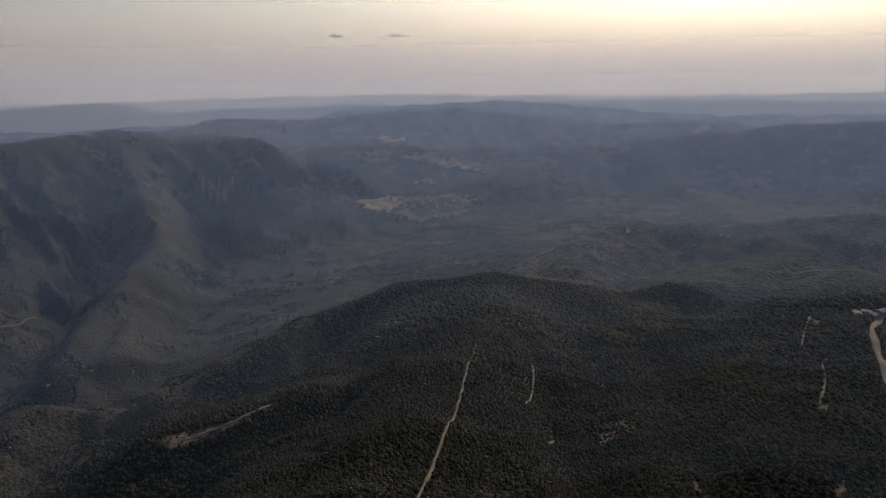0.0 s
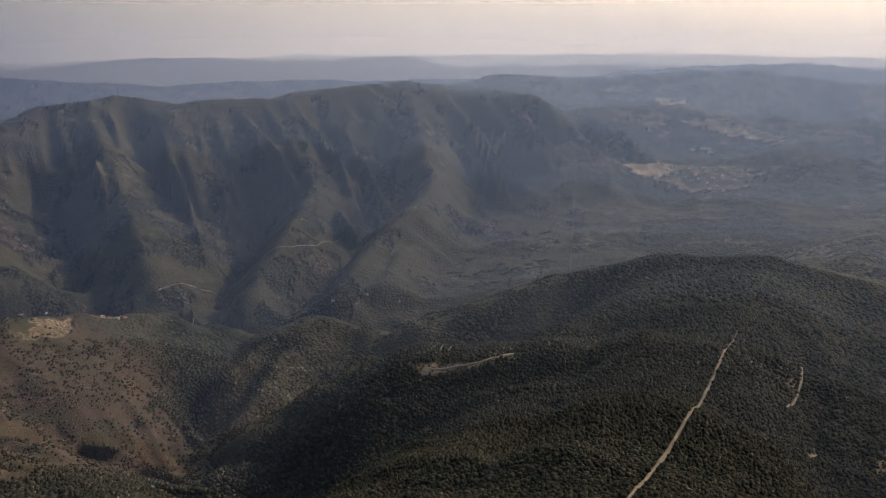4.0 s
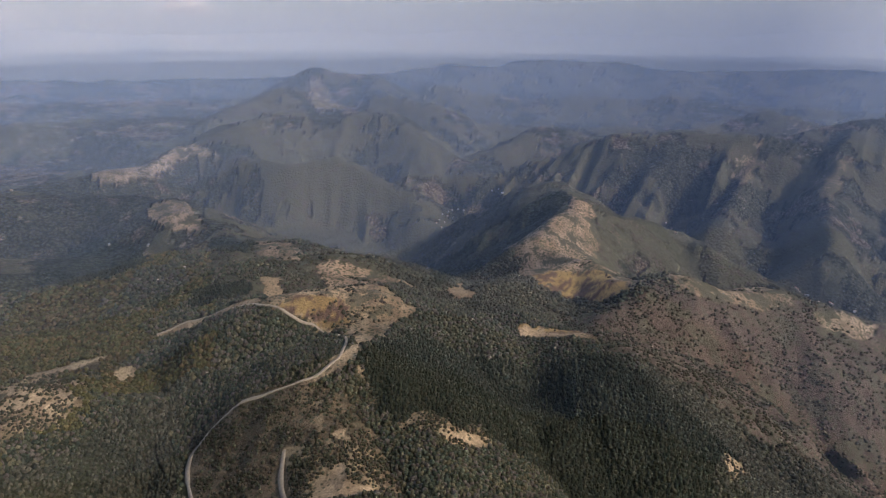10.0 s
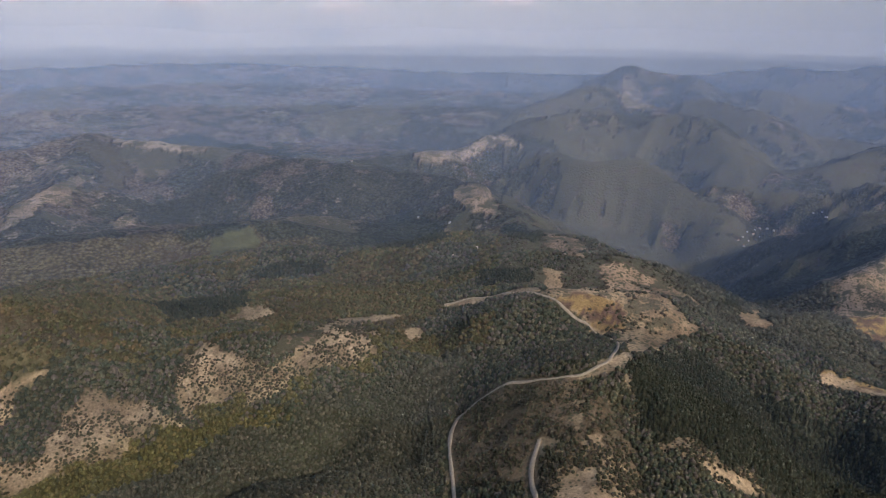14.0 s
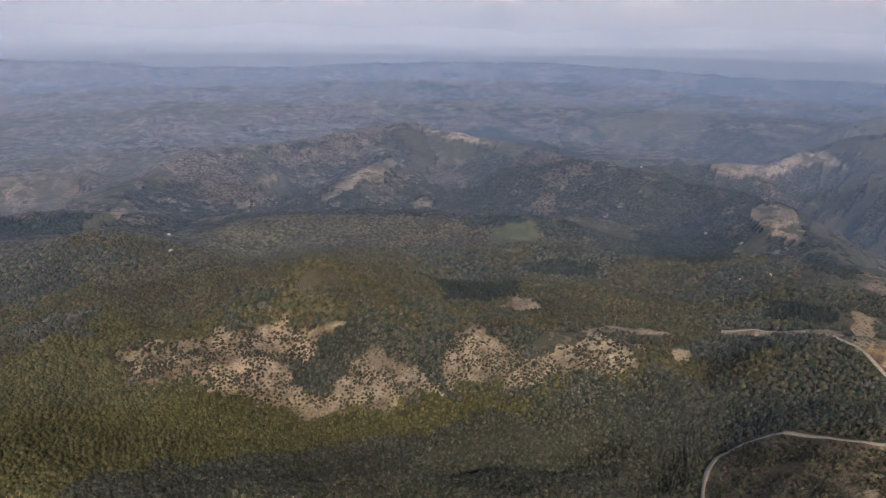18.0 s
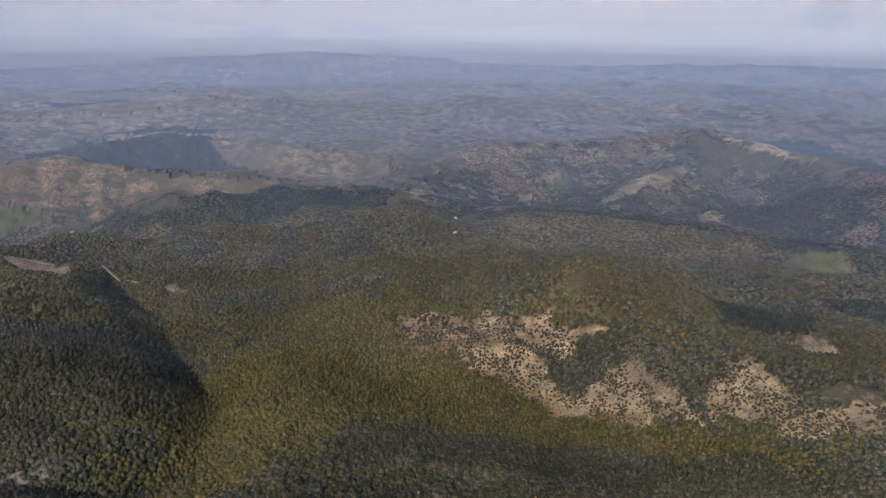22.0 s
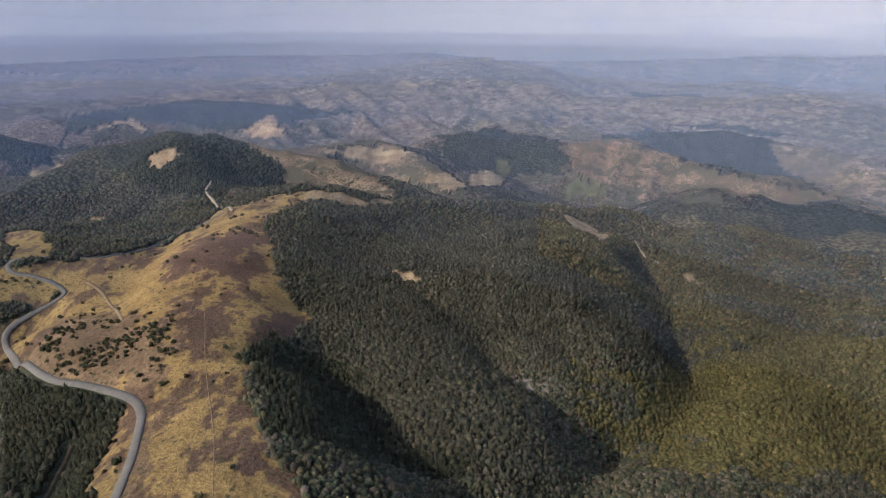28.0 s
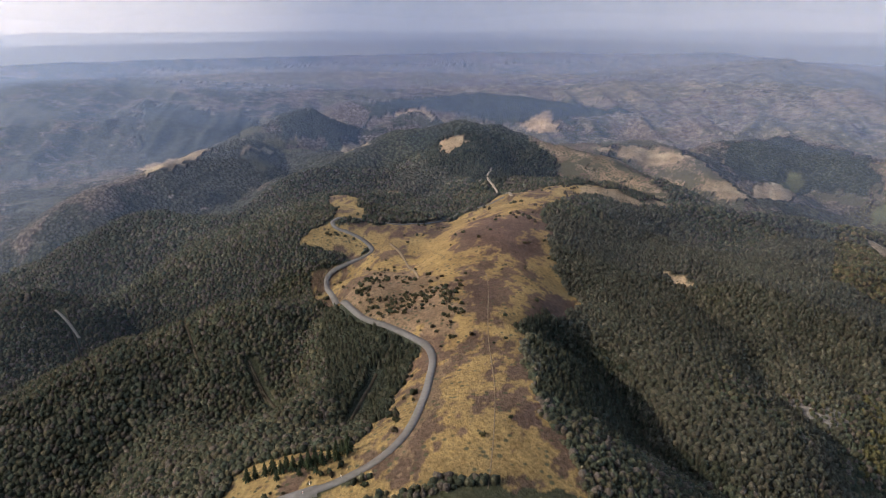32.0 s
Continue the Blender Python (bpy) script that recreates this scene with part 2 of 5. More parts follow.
# hill with bare top
ridge([(956, -348, -86), (969, -511, -47), (885, -590, -33), (787, -652, -49), (692, -710, -65), (587, -722, -89)], 0.49, 0.49, 0.22, 110, 25, 900)
# hill link
ridge([(885, -590, -33), (696, -493, -63), (513, -435, -38)], 0.54, 0.54, 0.2, 110, 25, 900)
# ridge beyond left
ridge([(1234, -48, -142), (1275, -147, -134), (1303, -269, -118), (1332, -359, -104), (1363, -428, -143), (1220, -521, -127)], 0.61, 0.68, 0.25, 120, 25, 4000)
# dark hill behind
ridge([(1660, -483, -137), (1710, -645, -111), (1643, -797, -165), (1706, -994, -147), (1673, -1048, -190)], 0.56, 0.56, 0.25, 150, 40, 4000)
# dark plateau behind
ridge([(2319, -1122, -176), (2130, -1531, -163), (1910, -1722, -188), (1778, -1717, -249)], 0.42, 0.42, 0.2, 180, 60, 4000)
# pale plateau
ridge([(3085, -50, -120), (3097, -472, -131), (2847, -1032, -168), (2783, -1528, -159), (2317, -2092, -156), (2089, -2385, -120), (1699, -2910, -72)], 0.94, 0.17, 0.3, 130, 80, 4000)
# pale plateau side
ridge([(1699, -2910, -72), (2207, -3179, -72), (3120, -2917, -79)], 0.2, 0.85, 0.3, 130, 80, 4000)
# far plateau two
ridge([(956, -2632, -188), (606, -2785, -167), (152, -2796, -188), (41, -3000, -184), (539, -3256, -140)], 0.34, 0.34, 0.2, 200, 80, 4000)
# far rise right
ridge([(623, -3749, -62), (-115, -3898, -42), (-791, -3717, -63)], 0.34, 0.34, 0.2, 200, 80, 4000)
# distant tableland
ridge([(3603, -3018, 10), (2572, -3994, 8), (1236, -4586, 8), (91, -4699, 5), (-823, -4577, 4)], 0.27, 0.27, 0.1, 300, 200, 4000)
# distant tableland west
ridge([(4730, 375, 18), (4608, -1277, 4), (3968, -2651, -7), (2634, -3910, -7)], 0.27, 0.27, 0.1, 300, 200, 4000)
# bracken hill
ridge([(930, -1363, -161), (859, -1525, -140), (670, -1541, -166), (516, -1620, -156), (351, -1612, -198), (147, -1593, -199), (8, -1500, -205)], 0.56, 0.51, 0.2, 100, 25, 4000)
# hill behind bracken
ridge([(565, -2075, -220), (403, -2214, -208), (169, -2193, -233), (-120, -2046, -257), (-293, -1877, -230)], 0.51, 0.51, 0.2, 120, 30, 4000)
# pale spur in basin
ridge([(999, -908, -123), (955, -1091, -128), (842, -1119, -137), (674, -1052, -178)], 0.37, 0.51, 0.15, 100, 30, 4000)
# dark hill s
ridge([(146, -1241, -180), (62, -1298, -168), (-61, -1299, -179), (-202, -1234, -176)], 0.45, 0.41, 0.2, 100, 25, 900)
# green crest
ridge([(192, -694, -126), (118, -943, -149), (1, -1050, -160), (-165, -986, -143)], 0.41, 0.41, 0.2, 90, 30, 900)
# green shoulder
ridge([(-242, -505, -61), (-163, -619, -98), (-38, -759, -146), (118, -943, -149)], 0.46, 0.46, 0.18, 90, 30, 900)
# green shoulder two
ridge([(-265, -712, -144), (-224, -871, -158), (-128, -991, -154), (45, -1179, -153), (197, -1183, -146)], 0.41, 0.41, 0.2, 90, 30, 900)
# rocky hill
ridge([(-88, -461, -82), (-178, -467, -80), (-243, -459, -94), (-266, -423, -104), (-319, -384, -95), (-387, -316, -90)], 0.34, 0.3, 0.2, 60, 18, 500)
# light slope
ridge([(31, -328, -57), (18, -399, -67), (-35, -498, -87), (-71, -595, -93)], 0.42, 0.36, 0.2, 60, 25, 500)
# mid plateau a
ridge([(-223, -578, -95), (-403, -571, -132), (-464, -468, -129), (-506, -322, -117), (-606, -205, -102), (-681, -159, -105)], 0.25, 0.25, 0.2, 90, 30, 500)
# mid plateau b
ridge([(-423, -736, -151), (-684, -583, -163), (-735, -425, -147), (-834, -336, -146)], 0.3, 0.3, 0.2, 110, 30, 900)
# mid plateau c
ridge([(-404, -1076, -178), (-657, -943, -186), (-875, -745, -184)], 0.27, 0.27, 0.2, 110, 30, 900)
# long mountain
ridge([(-493, -1679, -182), (-779, -1733, -178), (-1160, -1690, -156), (-1228, -1578, -175), (-1271, -1273, -174), (-1210, -885, -161)], 0.44, 0.51, 0.22, 120, 30, 4000)
# long mountain near end
ridge([(-1328, -977, -188), (-1282, -677, -182), (-1220, -577, -178), (-1079, -396, -196), (-964, -264, -173), (-827, -194, -151), (-629, -113, -104)], 0.51, 0.41, 0.3, 90, 22, 900)
# mountain front spur
ridge([(-1160, -1690, -156), (-816, -1376, -200), (-662, -1233, -207)], 0.48, 0.48, 0.22, 100, 25, 4000)
# mountain left extension
ridge([(-493, -1679, -182), (-343, -1613, -203), (-232, -1380, -194)], 0.42, 0.48, 0.2, 100, 25, 4000)
# pale hills west
ridge([(-348, -2020, -262), (-97, -1997, -249), (128, -2196, -229), (342, -2173, -219)], 0.48, 0.48, 0.2, 90, 25, 4000)
# pale cliff ridge
ridge([(-1631, -1157, -250), (-1767, -1037, -238), (-1894, -906, -235), (-2020, -869, -201), (-2014, -750, -220), (-1888, -486, -231), (-1916, -361, -216), (-1842, -153, -300), (-1696, -88, -343)], 0.59, 0.85, 0.3, 90, 20, 4000)
# behind dark
ridge([(-1791, -1743, -285), (-2157, -1705, -212), (-2322, -1564, -181), (-2410, -1424, -197), (-2342, -1127, -239)], 0.51, 0.51, 0.2, 130, 30, 4000)
# far brown left
ridge([(-766, -2797, -169), (-1014, -2770, -185), (-1499, -2655, -195), (-1775, -2541, -191), (-2594, -2348, -159)], 0.26, 0.26, 0.2, 150, 60, 4000)
# far summit
ridge([(-2529, -942, -181), (-2825, -847, -139), (-3223, -703, -37), (-3270, -438, -75), (-2982, -312, -142), (-2846, -116, -159)], 0.51, 0.51, 0.3, 170, 40, 4000)
# far wall
ridge([(-3567, -477, -90), (-3698, -78, -38), (-3742, 227, -55), (-3818, 487, -18), (-3751, 863, -29), (-3505, 1180, -66)], 0.37, 0.37, 0.25, 250, 60, 4000)
# far wall two
ridge([(-3882, 357, -31), (-3611, 1178, -67), (-3392, 1921, -43), (-3133, 2942, 22), (-2423, 3428, -13), (-1939, 3836, 8)], 0.34, 0.34, 0.2, 250, 60, 4000)
# near grassy knoll
ridge([(-537, -155, -81), (-580, -101, -85), (-595, -68, -100), (-608, -15, -122)], 0.4, 0.42, 0.15, 60, 22, 500)
# forest plateau
ridge([(-422, -78, -68), (-538, -34, -100), (-617, 42, -131), (-581, 95, -129), (-543, 131, -119), (-436, 142, -108)], 0.45, 0.42, 0.2, 70, 30, 500)
# near slope under
ridge([(-60, 20, -60), (-150, 20, -75), (-422, -78, -68)], 0.42, 0.35, 0.2, 60, 25, 500)
# saddle up
ridge([(-617, 42, -131), (-689, 9, -132), (-793, 92, -155), (-863, 165, -164)], 0.61, 0.61, 0.2, 70, 20, 900)
# yellow spine
ridge([(-727, 217, -148), (-883, 168, -167), (-991, 124, -169), (-1228, 227, -161), (-1382, 212, -164), (-1493, 135, -210), (-1548, 57, -270)], 0.68, 0.61, 0.25, 80, 16, 900)
# spine right flank
ridge([(-1228, 227, -161), (-1280, 425, -236), (-1158, 588, -296)], 0.61, 0.54, 0.25, 80, 18, 900)
# brown ridge
ridge([(-633, 140, -143), (-729, 210, -151), (-756, 258, -144), (-798, 366, -174), (-824, 429, -185), (-836, 509, -217), (-843, 590, -243), (-818, 703, -291), (-778, 776, -333)], 0.61, 0.74, 0.25, 70, 14, 900)
# brown foot
ridge([(-825, 446, -194), (-734, 445, -228), (-779, 624, -279), (-745, 722, -344)], 0.68, 0.68, 0.25, 60, 14, 900)
# left ridge behind
ridge([(-2175, -746, -145), (-2438, -548, -127), (-2385, -255, -146), (-2197, -97, -217), (-2098, 46, -276)], 0.56, 0.56, 0.3, 110, 22, 4000)
# low hill mid
ridge([(-2196, 107, -231), (-2330, 296, -172), (-2181, 548, -201), (-2431, 919, -183), (-2451, 1129, -135), (-2258, 1285, -167)], 0.56, 0.56, 0.25, 100, 20, 4000)
# great mountain
ridge([(-1944, 460, -142), (-1901, 762, -133), (-1862, 924, -135), (-1838, 1112, -88), (-1829, 1307, -46), (-1773, 1382, -40), (-1751, 1488, -35), (-1598, 1581, -58), (-1378, 1839, -52), (-1148, 2219, -24), (-956, 2308, -53), (-705, 2397, -64)], 0.68, 0.71, 0.6, 90, 40, 4000)
# great mountain right
ridge([(-1477, 1952, -63), (-1388, 2077, -51), (-1201, 2303, -49), (-1044, 2379, -84), (-754, 2382, -188), (-467, 2352, -248)], 0.51, 0.68, 0.3, 150, 40, 4000)
# great spur a
ridge([(-1757, 1370, -41), (-1310, 1112, -260), (-1133, 980, -326)], 0.85, 0.85, 0.5, 70, 12, 4000)
# great spur b
ridge([(-1821, 1102, -94), (-1591, 900, -206), (-1332, 789, -291)], 0.85, 0.85, 0.5, 70, 12, 4000)
# great spur c
ridge([(-1366, 1823, -56), (-1045, 1525, -261), (-930, 1174, -345), (-900, 1044, -382)], 0.85, 0.85, 0.5, 70, 12, 4000)
# great spur d
ridge([(-1066, 2148, -65), (-746, 1636, -278), (-732, 1307, -331), (-711, 1110, -374)], 0.85, 0.85, 0.5, 70, 12, 4000)
# great spur e
ridge([(-1066, 2092, -192), (-782, 1675, -320), (-685, 1388, -359), (-638, 1187, -368)], 0.85, 0.85, 0.5, 70, 12, 4000)
# great spur f
ridge([(-1853, 919, -139), (-1743, 752, -209), (-1522, 631, -274)], 0.85, 0.85, 0.5, 70, 12, 4000)
# middle knob
ridge([(-632, 638, -310), (-636, 743, -311), (-598, 824, -301), (-527, 848, -308), (-447, 836, -332)], 0.61, 0.61, 0.25, 60, 14, 900)
# knob spur
ridge([(-598, 824, -301), (-549, 646, -312), (-548, 524, -317)], 0.61, 0.61, 0.25, 60, 14, 900)
# forest spur
ridge([(-20, 90, -50), (-30, 300, -72), (-13, 428, -90), (28, 618, -115), (46, 857, -137), (60, 957, -150)], 0.42, 0.36, 0.18, 90, 40, 500)
# forest spur left end
ridge([(60, 957, -150), (-36, 978, -167), (-123, 950, -194), (-198, 927, -212), (-312, 842, -241), (-369, 797, -261)], 0.57, 0.54, 0.2, 90, 25, 900)
# pale path spur
ridge([(-59, 555, -112), (-166, 533, -144), (-238, 516, -161), (-317, 495, -198), (-388, 455, -231), (-443, 401, -265)], 0.5, 0.42, 0.25, 60, 14, 500)
# right rolling a
ridge([(60, 957, -150), (169, 985, -167), (218, 769, -139), (229, 597, -123), (229, 466, -104)], 0.41, 0.41, 0.25, 80, 25, 900)
# right rolling b
ridge([(220, 1229, -219), (348, 1458, -221), (485, 1628, -222), (637, 1575, -230), (824, 1543, -204), (1013, 1488, -192)], 0.48, 0.48, 0.25, 90, 25, 4000)
# right rolling c
ridge([(348, 937, -167), (501, 1035, -163), (596, 1041, -158), (628, 903, -151), (699, 849, -142)], 0.38, 0.38, 0.25, 90, 25, 900)
# farm shoulder
ridge([(231, 386, -86), (333, 499, -80), (409, 592, -85), (512, 615, -80)], 0.3, 0.3, 0.15, 90, 30, 500)
# village rise
ridge([(-422, 2107, -258), (-214, 2238, -277), (82, 2347, -281), (232, 2438, -246)], 0.42, 0.51, 0.15, 120, 40, 4000)
# right mountain
ridge([(189, 2441, -215), (330, 2578, -172), (561, 2640, -147), (915, 2645, -111), (1124, 2618, -96), (1450, 2511, -56), (1754, 2309, -34)], 0.51, 0.51, 0.3, 150, 40, 4000)
# sunward far hill
ridge([(-1321, 3022, -112), (-1130, 3311, -60), (-750, 3468, -84), (-499, 3564, -42), (-144, 3596, -23), (307, 3636, -16), (602, 3599, -24), (902, 3484, -51), (1326, 3238, -82)], 0.34, 0.34, 0.3, 250, 60, 4000)
# sunward far hill front
ridge([(-552, 2845, -157), (-224, 2990, -153), (168, 2794, -220)], 0.31, 0.34, 0.2, 200, 60, 4000)
# sunward horizon
ridge([(-2730, 3699, 12), (-1441, 4472, -41), (433, 4679, -76), (2077, 4104, -70), (2951, 3528, -55)], 0.27, 0.27, 0.1, 300, 150, 4000)
# left valley hill a
ridge([(-1227, -560, -173), (-1144, -450, -196), (-1020, -351, -203)], 0.47, 0.47, 0.22, 80, 20, 900)
# left valley hill b
ridge([(-929, -310, -160), (-801, -171, -142), (-692, -96, -127)], 0.47, 0.54, 0.22, 70, 18, 900)

STREAMS = []


def stream(depth, width, pts):
    """A ravine cut along a line of the plan, so deep and so broad."""
    STREAMS.append((depth, width, np.array(pts, float)))


stream(20, 30, [(197, -687), (141, -594), (72, -407), (67, -360), (68, -290), (70, -236), (65, -200)])
stream(9, 22, [(233, -325), (176, -300), (147, -275), (92, -264), (67, -258)])
stream(10, 24, [(259, -231), (181, -193), (134, -160)])
stream(22, 60, [(-326, 285), (-365, 294), (-608, 563), (-683, 591), (-726, 664)])
stream(18, 26, [(-332, 232), (-381, 236), (-441, 231)])
stream(18, 26, [(-283, 376), (-385, 432), (-467, 446)])
stream(24, 34, [(284, 61), (301, 32), (311, 13), (314, -14), (299, -42)])
stream(24, 36, [(407, 68), (436, 13), (423, -66), (392, -121), (397, -145)])
stream(14, 20, [(273, -34), (280, -54), (313, -77), (353, -104)])
stream(12, 18, [(207, -55), (225, -77), (230, -92)])
stream(14, 24, [(85, -157), (123, -169), (168, -179), (197, -187)])
stream(10, 22, [(112, -317), (176, -340), (216, -326), (260, -324)])
stream(12, 20, [(-218, -258), (-322, -243), (-391, -189)])
stream(14, 24, [(-271, -23), (-329, -44), (-375, -58)])
stream(16, 24, [(-313, 85), (-379, 62), (-471, 31), (-524, -5)])
stream(14, 24, [(-114, 293), (-104, 382), (-97, 523), (-95, 668)])
stream(16, 26, [(65, 300), (86, 396), (81, 499), (87, 671)])
stream(16, 26, [(164, 310), (172, 397), (197, 531), (205, 669), (199, 840)])
stream(14, 30, [(78, -426), (57, -374), (58, -303)])
stream(12, 24, [(-195, -460), (-184, -403), (-161, -364)])


def floor_level(x, y):
    """The level of the valley floors: deep towards the gorges, higher on the plateau side, rising to the far plain."""
    r = np.hypot(x, y)
    az = np.degrees(np.arctan2(-x, y)) % 360
    deep = np.exp(-((((az - 60 + 180) % 360 - 180) / 48.0) ** 2))
    z = np.interp(r, [0, 300, 700, 1100, 1500, 2000, 2600, 3200, 3800, 4400, 4900],
                  [-60, -90, -210, -240, -270, -290, -270, -185, -105, -35, 2])
    zd = np.interp(r, [0, 300, 700, 1100, 1500, 2000, 2600, 3200, 3800, 4400, 4900],
                   [-80, -190, -440, -540, -530, -480, -370, -240, -120, -40, 2])
    return z + (zd - z) * deep


def ground(x, y):
    """The height of the bare ground."""
    x, y = np.asarray(x, float).ravel(), np.asarray(y, float).ravel()
    r = np.hypot(x, y)
    soft = np.clip(r * 0.007, 3, 9)
    wx = x + 26 * (fbm(x / 170, y / 170, 3, 5) - 0.5) * np.clip(r / 500, 0.1, 2)
    wy = y + 26 * (fbm(x / 170, y / 170, 3, 9) - 0.5) * np.clip(r / 500, 0.1, 2)
    base = floor_level(x, y)
    # each ridge is worked out only where it can reach the surface
    z = base.copy()
    for n, (p, sl, sr, gu, wave, crown, reach) in enumerate(RIDGES):
        least = min(sl, sr) * (1 - 0.84 * gu)
        far = crown + (p[:, 2].max() + 590) / least + 60
        lo, hi = p[:, :2].min(0) - far, p[:, :2].max(0) + far
        box = np.where((wx > lo[0]) & (wx < hi[0]) & (wy > lo[1]) & (wy < hi[1]))[0]
        if not len(box):
            continue
        bx, by = wx[box], wy[box]
        near = np.full(bx.shape, 1e9)
        for a, b in zip(p[:-1], p[1:]):
            d = b[:2] - a[:2]
            u = np.clip(((bx - a[0]) * d[0] + (by - a[1]) * d[1]) / (d @ d + 1e-9), 0, 1)
            near = np.minimum(near, np.hypot(bx - a[0] - u * d[0], by - a[1] - u * d[1]))
        e = np.sqrt(near * near + crown * crown) - crown
        live = p[:, 2].max() - least * e * (1 + e / reach) > z[box] - 6 * soft[box]
        box = box[live]
        if not len(box):
            continue
        bx, by, x0, y0 = wx[box], wy[box], x[box], y[box]
        t = p[-1, :2] - p[0, :2]
        t = t / np.hypot(*t)
        g = ridged((x0 * t[0] + y0 * t[1]) / wave + n * 7.7, (x0 * t[1] - y0 * t[0]) / (wave * 4.0) + n, 3, 40 + n) if gu else 0
        zb = np.full(bx.shape, -1e4)
        for a, b in zip(p[:-1], p[1:]):
            d = b[:2] - a[:2]
            ln = np.hypot(*d) + 1e-6
            u = np.clip(((bx - a[0]) * d[0] + (by - a[1]) * d[1]) / ln ** 2, 0, 1)
            qx, qy = bx - a[0] - u * d[0], by - a[1] - u * d[1]
            dd = np.hypot(qx, qy)
            s = 1 / (1 + np.exp(np.clip((d[1] * qx - d[0] * qy) / ln / 30.0, -30, 30)))
            e = np.sqrt(dd * dd + crown * crown) - crown
            e = e * (1 + e / reach)
            if gu:
                e = e * (1 + gu * 2.2 * (0.62 - g) * (1 - np.exp(-dd / (wave * 0.8))))
            zb = np.maximum(zb, a[2] + (b[2] - a[2]) * u - (sl * s + sr * (1 - s)) * e)
        z[box] = np.maximum(z[box], zb) + soft[box] * np.log1p(np.exp(-np.abs(z[box] - zb) / soft[box]))
    # the tableland in the west lies level, cut by few gullies
    az = np.degrees(np.arctan2(-x, y)) % 360
    level = 1 - 0.75 * np.clip((r - 2100) / 500, 0, 1) * np.clip(2.0 - np.abs(az - 215) / 35, 0, 1)
    amp = np.clip(r / 900, 0.15, 1.3) * level
    z += amp * (16 * (fbm(x / 260, y / 260, 4, 21) - 0.5) + 7 * (ridged(x / 90, y / 90, 3, 31) - 0.5))
    # runnels washed out of the far slopes
    vx, vy = x + 40 * fbm(x / 130, y / 130, 2, 33), y + 40 * fbm(x / 130, y / 130, 2, 35)
    z += level * np.clip((r - 650) / 700, 0, 1) * (13 * (ridged(vx / 115, vy / 115, 4, 37) - 0.55) + 6 * (ridged(vx / 38, vy / 38, 2, 39) - 0.5)) * np.clip((4600 - r) / 900, 0.2, 1)
    # rills and rounded spurs on the wooded flanks below the pass
    flank = np.clip((-12 - z) / 30, 0, 1) * np.clip((950 - r) / 300, 0, 1)
    z += flank * (17 * (ridged(x / 150 + 3.1, y / 150, 3, 51) - 0.55) + 5 * (ridged(x / 42, y / 42, 2, 55) - 0.5))
    z += 26 * np.clip((r - 480) / 200, 0, 1) * np.clip((1350 - r) / 300, 0, 1) * np.clip((-25 - z) / 30, 0, 1) * (ridged(x / 310 + 1.7, y / 310, 2, 53) - 0.6)
    for depth, width, p in STREAMS:
        m = (x > p[:, 0].min() - 4 * width) & (x < p[:, 0].max() + 4 * width) & (y > p[:, 1].min() - 4 * width) & (y < p[:, 1].max() + 4 * width)
        if m.any():
            mx = x[m] + 14 * (vnoise(x[m] / 35, y[m] / 35, 57) - 0.5)
            my = y[m] + 14 * (vnoise(x[m] / 35, y[m] / 35, 59) - 0.5)
            near = np.full(mx.shape, 1e9)
            for a, b in zip(p[:-1], p[1:]):
                d = b - a
                u = np.clip(((mx - a[0]) * d[0] + (my - a[1]) * d[1]) / (d @ d + 1e-9), 0, 1)
                near = np.minimum(near, np.hypot(mx - a[0] - u * d[0], my - a[1] - u * d[1]))
            z[m] -= depth * np.exp(-(near / width) ** 1.4)
    return z


# ---- what grows where ----
COVER = {  # ground colour, share of ground under trees, tree kind
    "grass": ((0.195, 0.133, 0.054), 0.012, 2), "heath": ((0.078, 0.049, 0.036), 0.02, 2), "scrub": ((0.135, 0.092, 0.055), 0.45, 2),
    "tan": ((0.235, 0.172, 0.105), 0.0, 0), "field": ((0.29, 0.225, 0.145), 0.0, 0), "bracken": ((0.135, 0.088, 0.064), 0.08, 2),
    "knoll": ((0.22, 0.16, 0.095), 0.06, 2), "bare": ((0.20, 0.145, 0.098), 0.06, 2), "maquis": ((0.076, 0.054, 0.040), 0.55, 2), "brush": ((0.11, 0.08, 0.05), 0.74, 2),
    "dotted": ((0.19, 0.14, 0.083), 0.74, 2), "rocks": ((0.225, 0.165, 0.105), 0.58, 2), "scree": ((0.135, 0.125, 0.115), 0.72, 1),
    "green": ((0.070, 0.066, 0.030), 1.0, 3), "olive": ((0.090, 0.075, 0.038), 0.8, 4), "dark": ((0.046, 0.047, 0.028), 1.0, 5),
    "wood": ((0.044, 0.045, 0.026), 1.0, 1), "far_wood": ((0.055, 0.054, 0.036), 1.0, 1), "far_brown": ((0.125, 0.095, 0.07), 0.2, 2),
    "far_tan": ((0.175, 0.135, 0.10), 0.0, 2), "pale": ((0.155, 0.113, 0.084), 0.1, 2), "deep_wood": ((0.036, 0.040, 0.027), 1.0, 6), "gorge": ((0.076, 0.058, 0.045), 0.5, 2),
    "moor": ((0.072, 0.057, 0.034), 0.7, 4), "lawn": ((0.066, 0.066, 0.031), 0.2, 3), "slab": ((0.20, 0.15, 0.112), 0.12, 2),
}
KINDS = list(COVER)
PATCHES = []


def patch(kind, edge, pts):
    """A stretch of one kind of cover within an outline in the plan, with an edge that wanders by so many metres."""
    PATCHES.append((KINDS.index(kind), edge, np.array(pts, float)))


